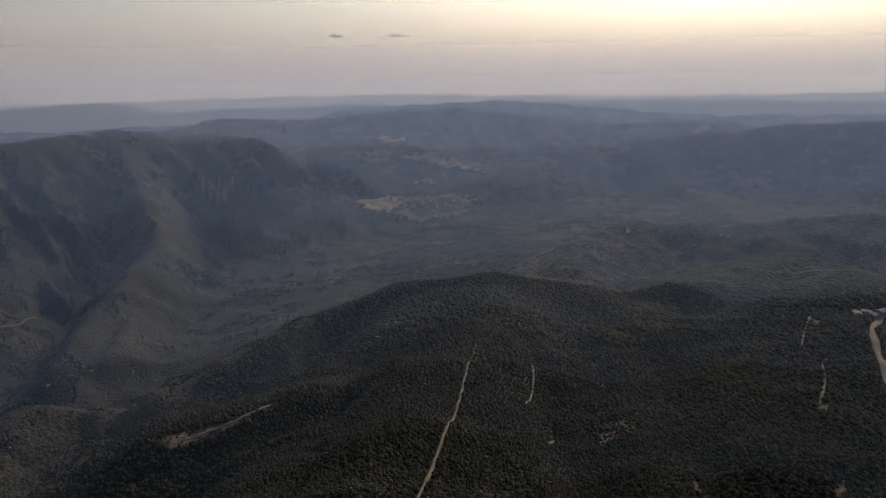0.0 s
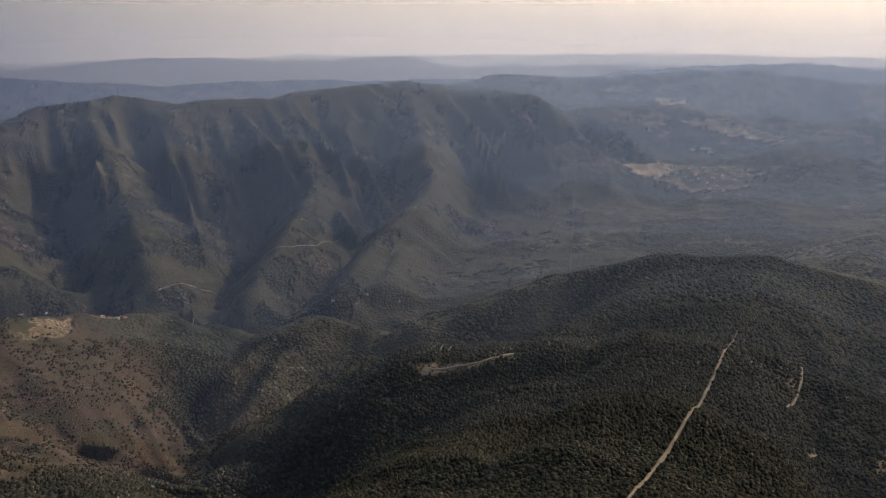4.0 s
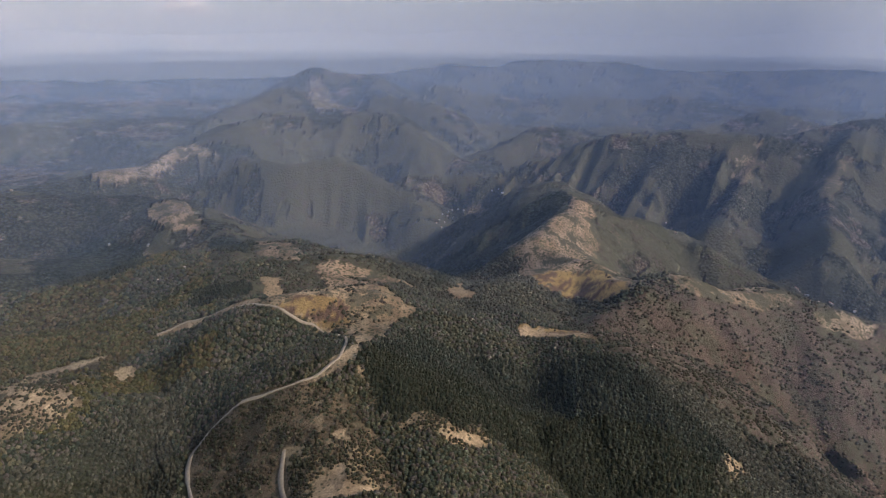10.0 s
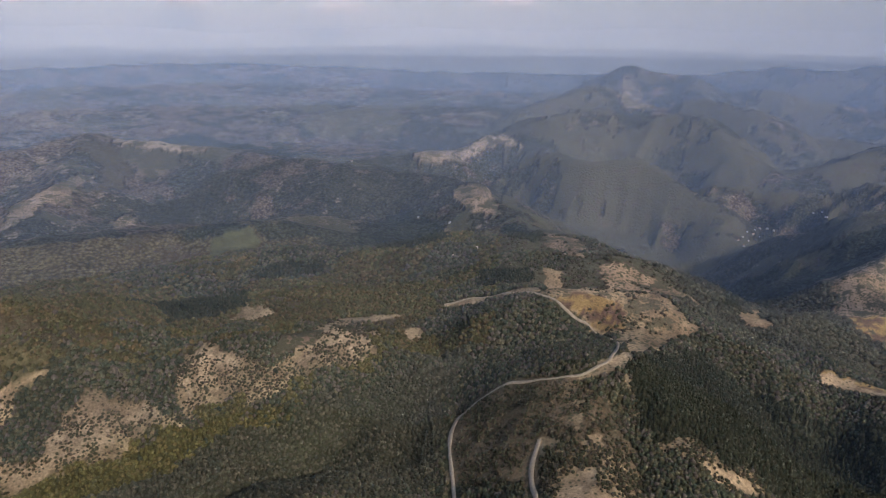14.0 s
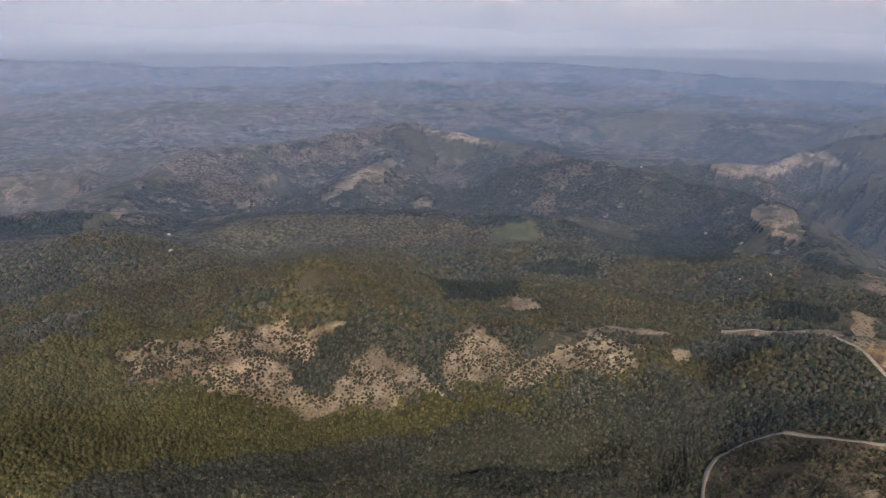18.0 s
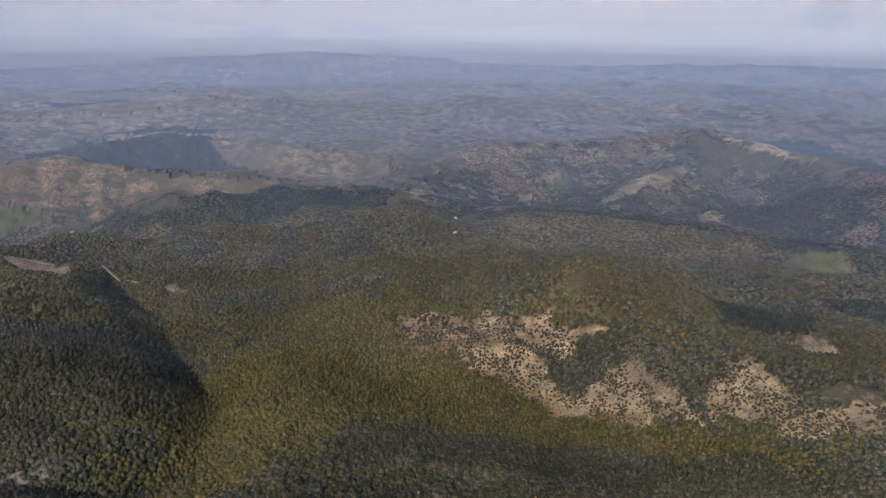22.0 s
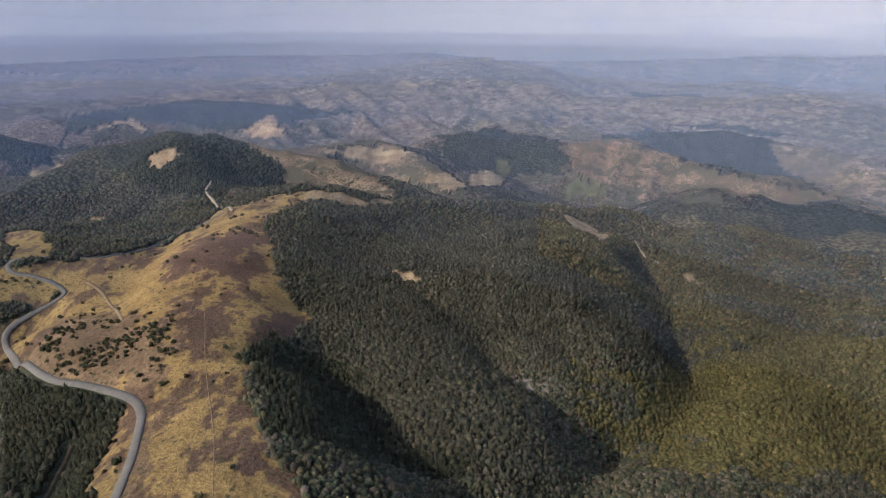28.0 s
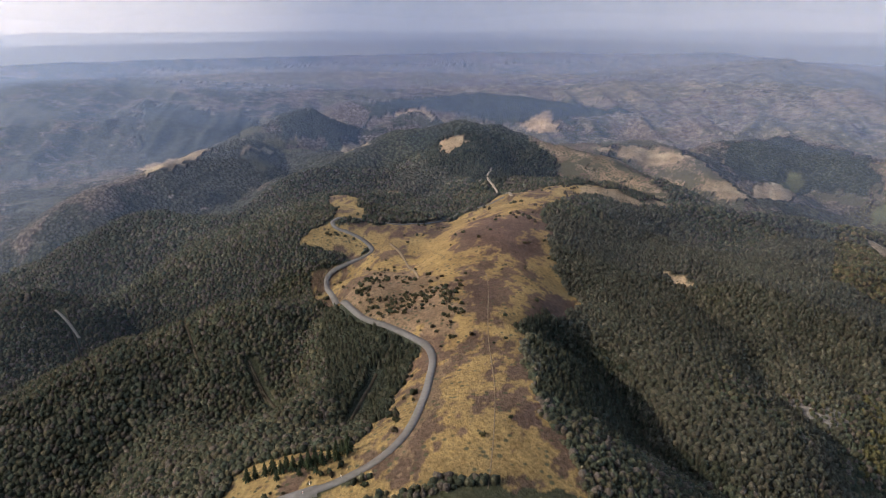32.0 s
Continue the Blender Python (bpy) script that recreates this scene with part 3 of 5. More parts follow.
patch("green", 40, [(81, -273), (77, -382), (64, -463), (-8, -578), (-144, -571), (-135, -437), (-152, -377), (-302, -309), (-292, -293)])
patch("green", 28, [(-109, -401), (-183, -380), (-254, -353), (-322, -310), (-469, -267), (-471, -250), (-373, -262), (-297, -309), (-220, -341), (-155, -333), (-97, -374)])
patch("olive", 50, [(-334, -1025), (-444, -770), (-548, -603), (-426, -471), (-244, -436), (-171, -555)])
patch("olive", 40, [(-115, -642), (-335, -1001), (-429, -911), (-229, -467), (-171, -552)])
patch("dark", 28, [(383, -318), (422, -519), (252, -481), (204, -268), (232, -214), (287, -239)])
patch("pale", 60, [(3079, -469), (2823, -1024), (2917, -1603), (2450, -2212), (2099, -2397), (1692, -2899), (2328, -3033), (3300, -1501), (3554, -554)])
patch("deep_wood", 10, [(976, -515), (861, -573), (799, -656), (712, -656), (628, -694), (572, -426), (801, -469)])
patch("deep_wood", 14, [(2441, -764), (1690, -637), (2100, -1024), (1569, -725), (1586, -519)])
patch("deep_wood", 20, [(2270, -1097), (2106, -1514), (1888, -1701), (1697, -1667), (2017, -1420)])
patch("deep_wood", 25, [(2749, -401), (2420, -755), (1631, -432), (2015, -249)])
patch("deep_wood", 14, [(928, -1359), (856, -1519), (670, -1542), (601, -1474), (706, -1384), (751, -1163)])
patch("deep_wood", 12, [(135, -1147), (61, -1290), (-60, -1279), (-200, -1223), (2, -1084)])
patch("deep_wood", 12, [(-967, -697), (-1163, -705), (-1083, -554), (-809, -412), (-930, -620)])
patch("deep_wood", 8, [(-616, -277), (-621, -217), (-597, -202), (-584, -261)])
patch("deep_wood", 8, [(-358, -458), (-478, -473), (-564, -578), (-458, -604)])
patch("deep_wood", 12, [(-1467, -82), (-1249, 88), (-1351, 195), (-1253, 220), (-1040, 112), (-974, 14), (-705, -29)])
patch("grass", 3, [(192, 2), (201, -10), (195, -28), (179, -44), (181, -54), (198, -78), (217, -98), (214, -103), (167, -69), (161, -51), (164, -33), (170, -15)])
patch("grass", 3, [(225, -105), (243, -104), (275, -99), (307, -99), (373, -111), (404, -120), (406, -127), (405, -145), (407, -157), (406, -168), (401, -135), (395, -127), (387, -125), (316, -106), (283, -103), (248, -107), (226, -110)])
patch("grass", 4, [(167, -34), (163, -47), (167, -62), (197, -86), (224, -107), (247, -107), (283, -103), (350, -116), (394, -125), (401, -133), (405, -171), (442, -159), (453, -174), (439, -214), (490, -282), (482, -328), (515, -404)])
patch("grass", 4, [(439, -214), (490, -282), (482, -328), (515, -404), (474, -433), (461, -470), (408, -343), (383, -318), (311, -262), (287, -238), (248, -232), (240, -221), (219, -169), (204, -145)])
patch("grass", 4, [(172, -31), (163, -47), (197, -86), (224, -107), (247, -107), (350, -116), (394, -125), (405, -171), (439, -214), (204, -145), (174, -123), (143, -105), (125, -97), (105, -92)])
patch("grass", 4, [(437, -127), (454, -143), (454, -161), (413, -171), (405, -156)])
patch("grass", 4, [(576, -208), (554, -231), (476, -204), (462, -187), (466, -170), (520, -192)])
patch("grass", 4, [(160, -19), (159, -48), (168, -68), (213, -103), (209, -153), (191, -135), (142, -104), (124, -101), (105, -94), (102, -94)])
patch("heath", 10, [(453, -174), (439, -214), (496, -305), (419, -238), (416, -187), (413, -171)])
patch("heath", 14, [(400, -292), (396, -329), (321, -269), (288, -227), (302, -216), (332, -196), (385, -226)])
patch("heath", 8, [(249, -195), (257, -224), (240, -221), (219, -169), (205, -147)])
patch("heath", 14, [(284, -165), (250, -175), (242, -150), (275, -144)])
patch("heath", 10, [(182, -113), (174, -118), (166, -109), (171, -102)])
patch("heath", 10, [(150, -99), (143, -103), (132, -96), (138, -88)])
patch("scrub", 14, [(379, -150), (300, -159), (261, -149), (224, -115), (224, -107), (247, -107), (307, -105)])
patch("scrub", 10, [(220, -109), (173, -84), (153, -63), (152, -47), (164, -61), (185, -81)])
patch("tan", 3, [(274, -338), (262, -343), (251, -343), (249, -340), (261, -332)])
patch("tan", 4, [(436, -475), (424, -493), (452, -583), (415, -525), (426, -467)])
patch("tan", 5, [(336, -798), (316, -825), (274, -837), (279, -814), (310, -778)])
patch("tan", 8, [(838, -514), (837, -545), (807, -555), (795, -506)])
patch("tan", 3, [(835, -411), (794, -414), (786, -407), (600, -293)])
patch("tan", 6, [(1307, -334), (1327, -417), (1316, -423), (1294, -333)])
patch("tan", 6, [(1541, -665), (1592, -760), (967, -460), (1034, -448)])
patch("bracken", 10, [(799, -664), (1647, -1536), (931, -977), (576, -723), (633, -699), (717, -661)])
patch("bracken", 12, [(890, -2101), (741, -2311), (454, -2008), (358, -1574), (477, -1477), (590, -1478)])
patch("tan", 8, [(2136, -1157), (2104, -1279), (2040, -1286), (1667, -933)])
patch("tan", 12, [(1818, -1540), (1865, -1652), (1692, -1578), (1759, -1529)])
patch("field", 5, [(704, -1155), (741, -1376), (660, -1218), (670, -1112)])
patch("tan", 6, [(714, -1058), (667, -1087), (650, -1042), (675, -1031)])
patch("tan", 12, [(2052, -256), (2113, -378), (1314, -282), (1270, -197), (1267, -145)])
patch("knoll", 5, [(-533, -175), (-612, -160), (-640, -117), (-596, -72), (-567, -43), (-590, -15), (-535, -53), (-437, -61), (-421, -72), (-499, -93), (-512, -137)])
patch("heath", 8, [(-526, -169), (-542, -133), (-558, -103), (-514, -95), (-513, -137)])
patch("tan", 4, [(-414, -90), (-430, -72), (-417, -62), (-397, -75), (-389, -85)])
patch("tan", 6, [(-641, -211), (-638, -187), (-544, -157), (-541, -172)])
patch("bare", 8, [(-681, -157), (-699, -107), (-698, -41), (-595, -78), (-641, -139)])
patch("bare", 5, [(-697, -13), (-860, 8), (-671, 18), (-670, -4)])
patch("grass", 6, [(-830, 84), (-902, 130), (-1003, 203), (-809, 193), (-733, 218), (-737, 177), (-774, 148), (-785, 113)])
patch("bare", 10, [(-1099, 83), (-1067, 124), (-1082, 166), (-1249, 223), (-1212, 252), (-1115, 233), (-990, 161), (-855, 165), (-851, 106)])
patch("grass", 5, [(-586, 59), (-594, 97), (-621, 139), (-548, 126), (-567, 92)])
patch("maquis", 25, [(-646, 137), (-722, 208), (-752, 257), (-832, 433), (-850, 585), (-747, 625), (-702, 618), (-604, 476), (-456, 303), (-455, 230), (-464, 171), (-488, 128)])
patch("bare", 8, [(-754, 257), (-1141, 523), (-846, 454), (-811, 443), (-789, 363), (-741, 265)])
patch("bare", 8, [(-827, 486), (-846, 583), (-819, 557), (-791, 486)])
patch("bare", 14, [(-1179, -583), (-1213, -563), (-1202, -514), (-1099, -460), (-1097, -511)])
patch("bare", 14, [(-1998, -865), (-2004, -763), (-1983, -743), (-1966, -841), (-1887, -872)])
patch("pale", 20, [(-3082, -690), (-3134, -652), (-3004, -588), (-2401, -447), (-2404, -514)])
patch("pale", 8, [(-1792, 778), (-1796, 802), (-1709, 754), (-1719, 734)])
patch("pale", 8, [(-1645, 922), (-1633, 946), (-1531, 875), (-1554, 863)])
patch("tan", 12, [(-2327, 1124), (-2352, 1177), (-2296, 1206), (-1830, 920)])
patch("dotted", 10, [(-333, -144), (-389, -135), (-380, -104), (-337, -55), (-287, -36)])
patch("dotted", 10, [(-374, -79), (-388, -49), (-370, -13), (-337, 27), (-323, -6)])
patch("dotted", 6, [(-394, 187), (-393, 201), (-374, 195), (-376, 184)])
patch("tan", 5, [(-419, -452), (-467, -470), (-455, -431), (-433, -438)])
patch("tan", 4, [(-474, -288), (-490, -288), (-490, -276), (-473, -275)])
patch("tan", 3, [(-474, -368), (-501, -318), (-493, -313), (-468, -357)])
patch("tan", 4, [(-216, -443), (-228, -437), (-236, -428), (-223, -434)])
patch("dotted", 10, [(-393, -192), (-384, -137), (-338, -63), (-309, -46), (-283, -138)])
patch("pale", 14, [(-1188, -593), (-1215, -562), (-1187, -499), (-1082, -441), (-1099, -504)])
patch("pale", 14, [(-1758, -1021), (-1888, -902), (-1878, -877), (-1760, -951)])
patch("pale", 16, [(-1183, -1640), (-1659, -2101), (-1242, -1337), (-1196, -1543)])
patch("pale", 14, [(-737, -1377), (-906, -1438), (-985, -1460), (-839, -1321), (-790, -1331), (-632, -1237)])
patch("scree", 10, [(-10, -663), (-54, -607), (-88, -566), (-57, -522), (-18, -542)])
patch("tan", 4, [(-210, -451), (-222, -440), (-230, -430), (-215, -437)])
patch("tan", 5, [(138, -651), (124, -659), (116, -648), (130, -642)])
patch("tan", 6, [(324, -788), (305, -825), (268, -832), (281, -811), (313, -782)])
patch("bracken", 16, [(668, -1563), (511, -1611), (356, -1615), (159, -1532), (141, -1149), (392, -1527), (577, -1489)])
patch("bracken", 20, [(86, -2051), (-117, -1976), (-336, -2154), (-258, -1801), (-82, -1291), (8, -1510)])
patch("tan", 8, [(958, -958), (945, -1022), (933, -993)])
patch("bracken", 14, [(955, -1033), (885, -1128), (712, -1098), (640, -1070), (699, -1019), (893, -1011)])
patch("tan", 5, [(298, -797), (281, -843), (269, -828), (285, -792)])
patch("tan", 5, [(471, -449), (426, -491), (415, -478), (445, -422)])
patch("pale", 25, [(-301, 2162), (-213, 2457), (119, 2287), (18, 2132), (-56, 2098), (-243, 2141)])
patch("pale", 20, [(-788, 2091), (-731, 2167), (-711, 2161), (-759, 2080)])
patch("pale", 15, [(-880, 2034), (-819, 2104), (-811, 2089), (-872, 2031)])
patch("pale", 25, [(-603, 3284), (-471, 3331), (-409, 3275), (-515, 3242)])
patch("pale", 25, [(-166, 2824), (-46, 2851), (165, 2735), (201, 2597), (25, 2740)])
patch("pale", 25, [(-391, 2713), (-311, 2845), (-213, 2809), (-322, 2705)])
patch("pale", 30, [(908, -2636), (597, -2744), (287, -2964), (14, -2898), (260, -2701), (712, -2625)])
patch("scree", 6, [(171, -252), (157, -262), (132, -249), (135, -232), (160, -243)])
patch("scree", 8, [(145, -282), (124, -287), (106, -279), (111, -266), (134, -265)])
patch("dark", 14, [(6, -272), (-10, -302), (-28, -335), (-54, -328), (-81, -324), (-96, -316), (-153, -319), (-230, -314), (-339, -265), (-331, -253)])
patch("dark", 10, [(-147, -305), (-195, -306), (-240, -318), (-275, -305), (-317, -273), (-354, -248), (-422, -223), (-422, -210), (-375, -196), (-281, -146)])
patch("dotted", 10, [(-72, -490), (-91, -491), (-150, -489), (-165, -474), (-151, -444), (-129, -418), (-106, -429), (-82, -441), (-68, -446)])
patch("dotted", 9, [(-146, -492), (-158, -486), (-152, -453), (-167, -475), (-184, -486), (-200, -479), (-218, -437), (-209, -431), (-187, -427), (-181, -407), (-180, -380), (-208, -385), (-231, -398), (-252, -402), (-255, -389), (-264, -365), (-266, -345), (-260, -335), (-247, -350), (-233, -358), (-211, -351), (-190, -358), (-187, -354), (-170, -372), (-142, -391), (-113, -411)])
patch("dotted", 9, [(-270, -348), (-307, -386), (-334, -394), (-329, -340), (-325, -322), (-343, -314), (-381, -322), (-471, -374), (-483, -347), (-439, -291), (-392, -263), (-351, -278), (-332, -296), (-303, -316), (-290, -326)])
patch("rocks", 6, [(-149, -445), (-166, -472), (-184, -482), (-196, -479), (-202, -460), (-215, -439), (-207, -435), (-191, -434), (-173, -421), (-170, -408), (-174, -400), (-158, -395), (-146, -411), (-142, -425)])
patch("rocks", 5, [(-138, -470), (-149, -491), (-155, -483), (-148, -462), (-137, -454), (-131, -452)])
patch("rocks", 6, [(-169, -386), (-184, -391), (-191, -380), (-212, -391), (-229, -396), (-249, -400), (-249, -385), (-262, -363), (-262, -349), (-254, -354), (-241, -371), (-222, -361), (-205, -356), (-193, -366), (-182, -366), (-168, -378)])
patch("rocks", 5, [(-290, -365), (-306, -382), (-323, -379), (-326, -343), (-317, -338), (-294, -355), (-285, -350)])
patch("rocks", 6, [(-333, -311), (-355, -301), (-370, -314), (-403, -324), (-477, -342), (-427, -287), (-394, -269), (-358, -283)])
patch("bracken", 4, [(-336, -334), (-357, -329), (-394, -327), (-367, -314), (-346, -320)])
patch("tan", 3, [(-216, -443), (-228, -437), (-236, -428), (-223, -434)])
patch("tan", 3, [(-210, -442), (-217, -443), (-231, -432), (-224, -431)])
patch("brush", 5, [(-340, -157), (-372, -159), (-381, -141), (-376, -109), (-382, -86), (-336, -48), (-281, -28), (-289, -132)])
patch("dotted", 6, [(-382, -150), (-371, -111), (-358, -81), (-324, -80), (-315, -95), (-331, -126)])
patch("dotted", 5, [(-311, -94), (-311, -77), (-333, -72), (-322, -60), (-312, -48), (-287, -35), (-282, -25), (-269, -79)])
patch("tan", 6, [(-300, -80), (-306, -72), (-287, -53), (-283, -40), (-269, -49), (-267, -70)])
patch("tan", 3, [(-325, -72), (-333, -69), (-324, -59), (-319, -62)])
patch("tan", 2.5, [(-375, -28), (-377, -21), (-364, -12), (-360, -16)])
patch("tan", 2.5, [(-334, -7), (-340, 0), (-342, 12), (-333, 20), (-326, 11)])
patch("tan", 2.5, [(-415, -74), (-394, -64), (-377, -48), (-377, -55), (-391, -67)])
patch("tan", 2.5, [(-394, -132), (-385, -103), (-397, -82), (-420, -78), (-417, -74), (-392, -77), (-380, -98), (-387, -128)])
patch("tan", 2.5, [(-533, -274), (-551, -261), (-553, -214), (-561, -183), (-536, -176), (-535, -213), (-536, -261)])
patch("tan", 2.5, [(-477, -368), (-497, -346), (-504, -303), (-498, -303), (-480, -335)])
patch("tan", 4, [(-397, -424), (-456, -452), (-474, -460), (-460, -431), (-443, -435)])
patch("bracken", 4, [(-345, -330), (-377, -332), (-389, -314), (-371, -306), (-350, -316)])
patch("tan", 3, [(-466, -280), (-490, -284), (-492, -273), (-477, -270)])
# wood left of the road, coloured darker in place of shade
patch("deep_wood", 4, [(370, -114), (309, -106), (236, -107), (228, -97), (184, -65), (231, -56)])
patch("deep_wood", 14, [(1678, -679), (2236, -1123), (2147, -1445), (2038, -1885), (1639, -1908), (1756, -1726), (1832, -1501), (1879, -1442), (2002, -1401), (2138, -1218), (2147, -1029), (1561, -686), (1254, -488)])
patch("bracken", 7, [(1735, -1462), (747, -700), (651, -721), (554, -707), (465, -459), (713, -642)])
patch("tan", 7, [(1802, -1545), (1852, -1626), (1845, -1661), (1747, -1583), (1756, -1546)])
patch("tan", 6, [(2123, -1168), (2094, -1270), (1651, -1031), (1639, -1002), (1684, -1009)])
patch("tan", 5, [(850, -519), (841, -548), (805, -530), (818, -513)])
patch("tan", 5, [(1542, -675), (1588, -761), (969, -457), (1532, -680)])
patch("deep_wood", 40, [(942, -1372), (825, -1494), (662, -1526), (590, -1444), (731, -1388), (740, -1145)])
patch("bracken", 8, [(671, -1544), (533, -1617), (376, -1574), (184, -1545), (120, -1501), (174, -1144), (462, -1471), (577, -1442)])
patch("deep_wood", 45, [(738, -2416), (327, -2493), (178, -2051), (257, -1610), (384, -1599)])
patch("olive", 6, [(643, -1123), (598, -1426), (470, -1422), (493, -1380), (621, -1182)])
patch("tan", 4, [(737, -1056), (703, -1087), (655, -1054), (704, -1027)])
patch("tan", 3, [(325, -784), (294, -831), (272, -824), (289, -799)])
patch("pale", 14, [(829, -3073), (677, -3149), (433, -3084), (110, -2904), (184, -2712), (569, -2687), (933, -2634)])
patch("tan", 4, [(269, 431), (282, 441), (274, 423), (262, 413)])
patch("tan", 3, [(74, 451), (83, 478), (82, 457), (75, 443)])
patch("tan", 3, [(159, 372), (163, 375), (161, 366), (157, 364)])
patch("tan", 3, [(234, 346), (240, 349), (234, 336), (227, 330)])
patch("tan", 5, [(346, 586), (370, 620), (340, 565), (336, 565)])
patch("dotted", 6, [(55, 531), (79, 560), (75, 543), (57, 522)])
patch("dotted", 12, [(116, 479), (152, 477), (148, 444), (116, 458)])
patch("olive", 30, [(123, 1533), (220, 1234), (331, 937), (271, 636), (195, 674), (126, 863)])
patch("olive", 30, [(184, 634), (263, 548), (268, 460), (206, 463)])
patch("tan", 10, [(414, 1512), (442, 1591), (428, 1518), (414, 1493)])
# slabs, moors, pastures, plantations, and plain pale or shade-dark patches, seen from above
patch("maquis", 14, [(-623, 137), (-737, 240), (-740, 347), (-691, 444), (-645, 558), (-592, 544), (-460, 351), (-514, 266), (-546, 192), (-561, 143)])
patch("deep_wood", 8, [(-413, -68), (-510, 19), (-497, 116), (-404, 108), (-341, -39), (-348, -48)])
patch("deep_wood", 8, [(-421, -59), (-517, -33), (-516, 49), (-506, 112), (-431, 159), (-400, 195), (-353, 160), (-342, 93), (-344, 49), (-348, 1), (-368, -41)])
patch("bare", 8, [(-676, -1281), (-770, -1375), (-827, -1410), (-859, -1371), (-850, -1327), (-811, -1342), (-752, -1292), (-667, -1234), (-625, -1223), (-646, -1296)])
patch("slab", 6, [(-685, -1285), (-773, -1373), (-825, -1402), (-850, -1357), (-801, -1347), (-694, -1254), (-633, -1227)])
patch("slab", 5, [(-904, -1436), (-947, -1451), (-979, -1441), (-926, -1401)])
patch("slab", 8, [(-1175, -1630), (-1433, -1846), (-1234, -1466), (-1237, -1331), (-1218, -1323), (-1207, -1436), (-1180, -1574)])
patch("slab", 10, [(-1765, -1025), (-2170, -1176), (-1890, -904), (-1987, -883), (-2146, -903), (-1999, -763), (-1974, -827), (-1923, -860), (-1852, -883), (-1775, -940), (-1750, -985)])
patch("bare", 8, [(-1182, -596), (-1221, -597), (-1225, -555), (-1239, -522), (-1120, -458), (-1093, -490), (-1123, -546)])
patch("bare", 10, [(-918, -310), (-981, -305), (-872, -223), (-710, -173), (-702, -202), (-838, -273)])
patch("bare", 6, [(-875, -1261), (-940, -1285), (-940, -1254), (-737, -1020), (-720, -1032)])
patch("bare", 8, [(-772, -1688), (-866, -1675), (-868, -1641), (-799, -1664)])
patch("bare", 8, [(-606, -1566), (-672, -1578), (-674, -1547), (-627, -1539)])
patch("bare", 8, [(-519, -1479), (-576, -1485), (-546, -1443), (-503, -1442)])
patch("deep_wood", 8, [(-947, -670), (-1066, -671), (-1089, -570), (-810, -404), (-733, -424), (-730, -486)])
patch("deep_wood", 8, [(-1052, -427), (-1081, -387), (-926, -304), (-838, -289), (-829, -327)])
patch("deep_wood", 6, [(-627, -282), (-625, -249), (-616, -215), (-599, -202), (-578, -247)])
patch("deep_wood", 10, [(-363, -513), (-495, -607), (-467, -480), (-439, -468), (-390, -497)])
patch("deep_wood", 10, [(-603, -617), (-653, -578), (-665, -507), (-642, -508), (-602, -574)])
patch("deep_wood", 12, [(-705, -883), (-791, -832), (-811, -769), (-759, -773), (-719, -841)])
# shadowed hill behind the long mountain, its shade painted as dark wood
patch("deep_wood", 12, [(-1681, -2095), (-1807, -2006), (-1792, -1773), (-1840, -1507), (-1456, -1467)])
patch("lawn", 6, [(-735, -803), (-794, -779), (-782, -742), (-673, -712), (-655, -743)])
patch("moor", 8, [(-219, -512), (-269, -474), (-302, -447), (-256, -440), (-220, -474)])
patch("moor", 8, [(-566, -580), (-607, -518), (-529, -411), (-468, -439)])
patch("moor", 10, [(-1056, -1660), (-1168, -1634), (-1128, -1486), (-1027, -1407), (-915, -1366), (-1046, -1497)])
patch("bracken", 10, [(621, -1560), (515, -1617), (384, -1598), (248, -1573), (71, -1541), (-51, -1779), (114, -1280), (158, -1276), (235, -1264), (353, -1528), (487, -1447), (591, -1452)])
patch("deep_wood", 10, [(720, -2402), (382, -2200), (212, -2176), (141, -2069), (89, -1976), (264, -1680), (397, -1654), (485, -1635), (835, -2282)])
patch("pale", 8, [(161, -2169), (-29, -2030), (-364, -2156), (-240, -1802), (-130, -1634), (-51, -1798), (39, -1998)])
patch("deep_wood", 12, [(140, -1134), (62, -1302), (-35, -1276), (-72, -1170), (27, -1055), (84, -1103)])
patch("pale", 6, [(-176, -1244), (-278, -1421), (-301, -1348), (-226, -1209)])
patch("pale", 6, [(-344, -1643), (-354, -1553), (-316, -1477)])
patch("pale", 6, [(-581, -1547), (-657, -1565), (-635, -1526), (-560, -1527)])
patch("pale", 10, [(648, -3062), (85, -2906), (-6, -2861), (252, -2688), (557, -2701)])
patch("pale", 8, [(883, -3125), (678, -3229), (648, -3062)])
patch("pale", 8, [(83, -2685), (-641, -2667), (-650, -2606), (-275, -2729), (-2, -2686)])
patch("deep_wood", 8, [(1015, -2926), (672, -3074), (582, -2740), (902, -2878)])
patch("deep_wood", 12, [(669, -2486), (437, -2537), (204, -2540), (280, -2492), (524, -2480)])
patch("lawn", 8, [(586, -1428), (531, -1449), (472, -1419), (522, -1409), (569, -1366)])
patch("tan", 6, [(1830, -1498), (1841, -1642), (1724, -1581), (1754, -1530)])
patch("tan", 6, [(938, -993), (928, -1072), (857, -1101), (809, -1118), (835, -1071), (903, -1005)])
patch("tan", 5, [(738, -1038), (718, -1110), (645, -1059), (668, -1013)])
patch("tan", 5, [(702, -1153), (723, -1373), (646, -1202), (655, -1076)])
patch("lawn", 4, [(716, -1223), (776, -1411), (735, -1423), (731, -1387)])
patch("bare", 6, [(784, -659), (747, -700), (640, -708), (558, -712), (524, -577), (669, -667), (732, -661)])
patch("tan", 4, [(328, -791), (310, -828), (229, -700), (211, -600), (261, -647)])
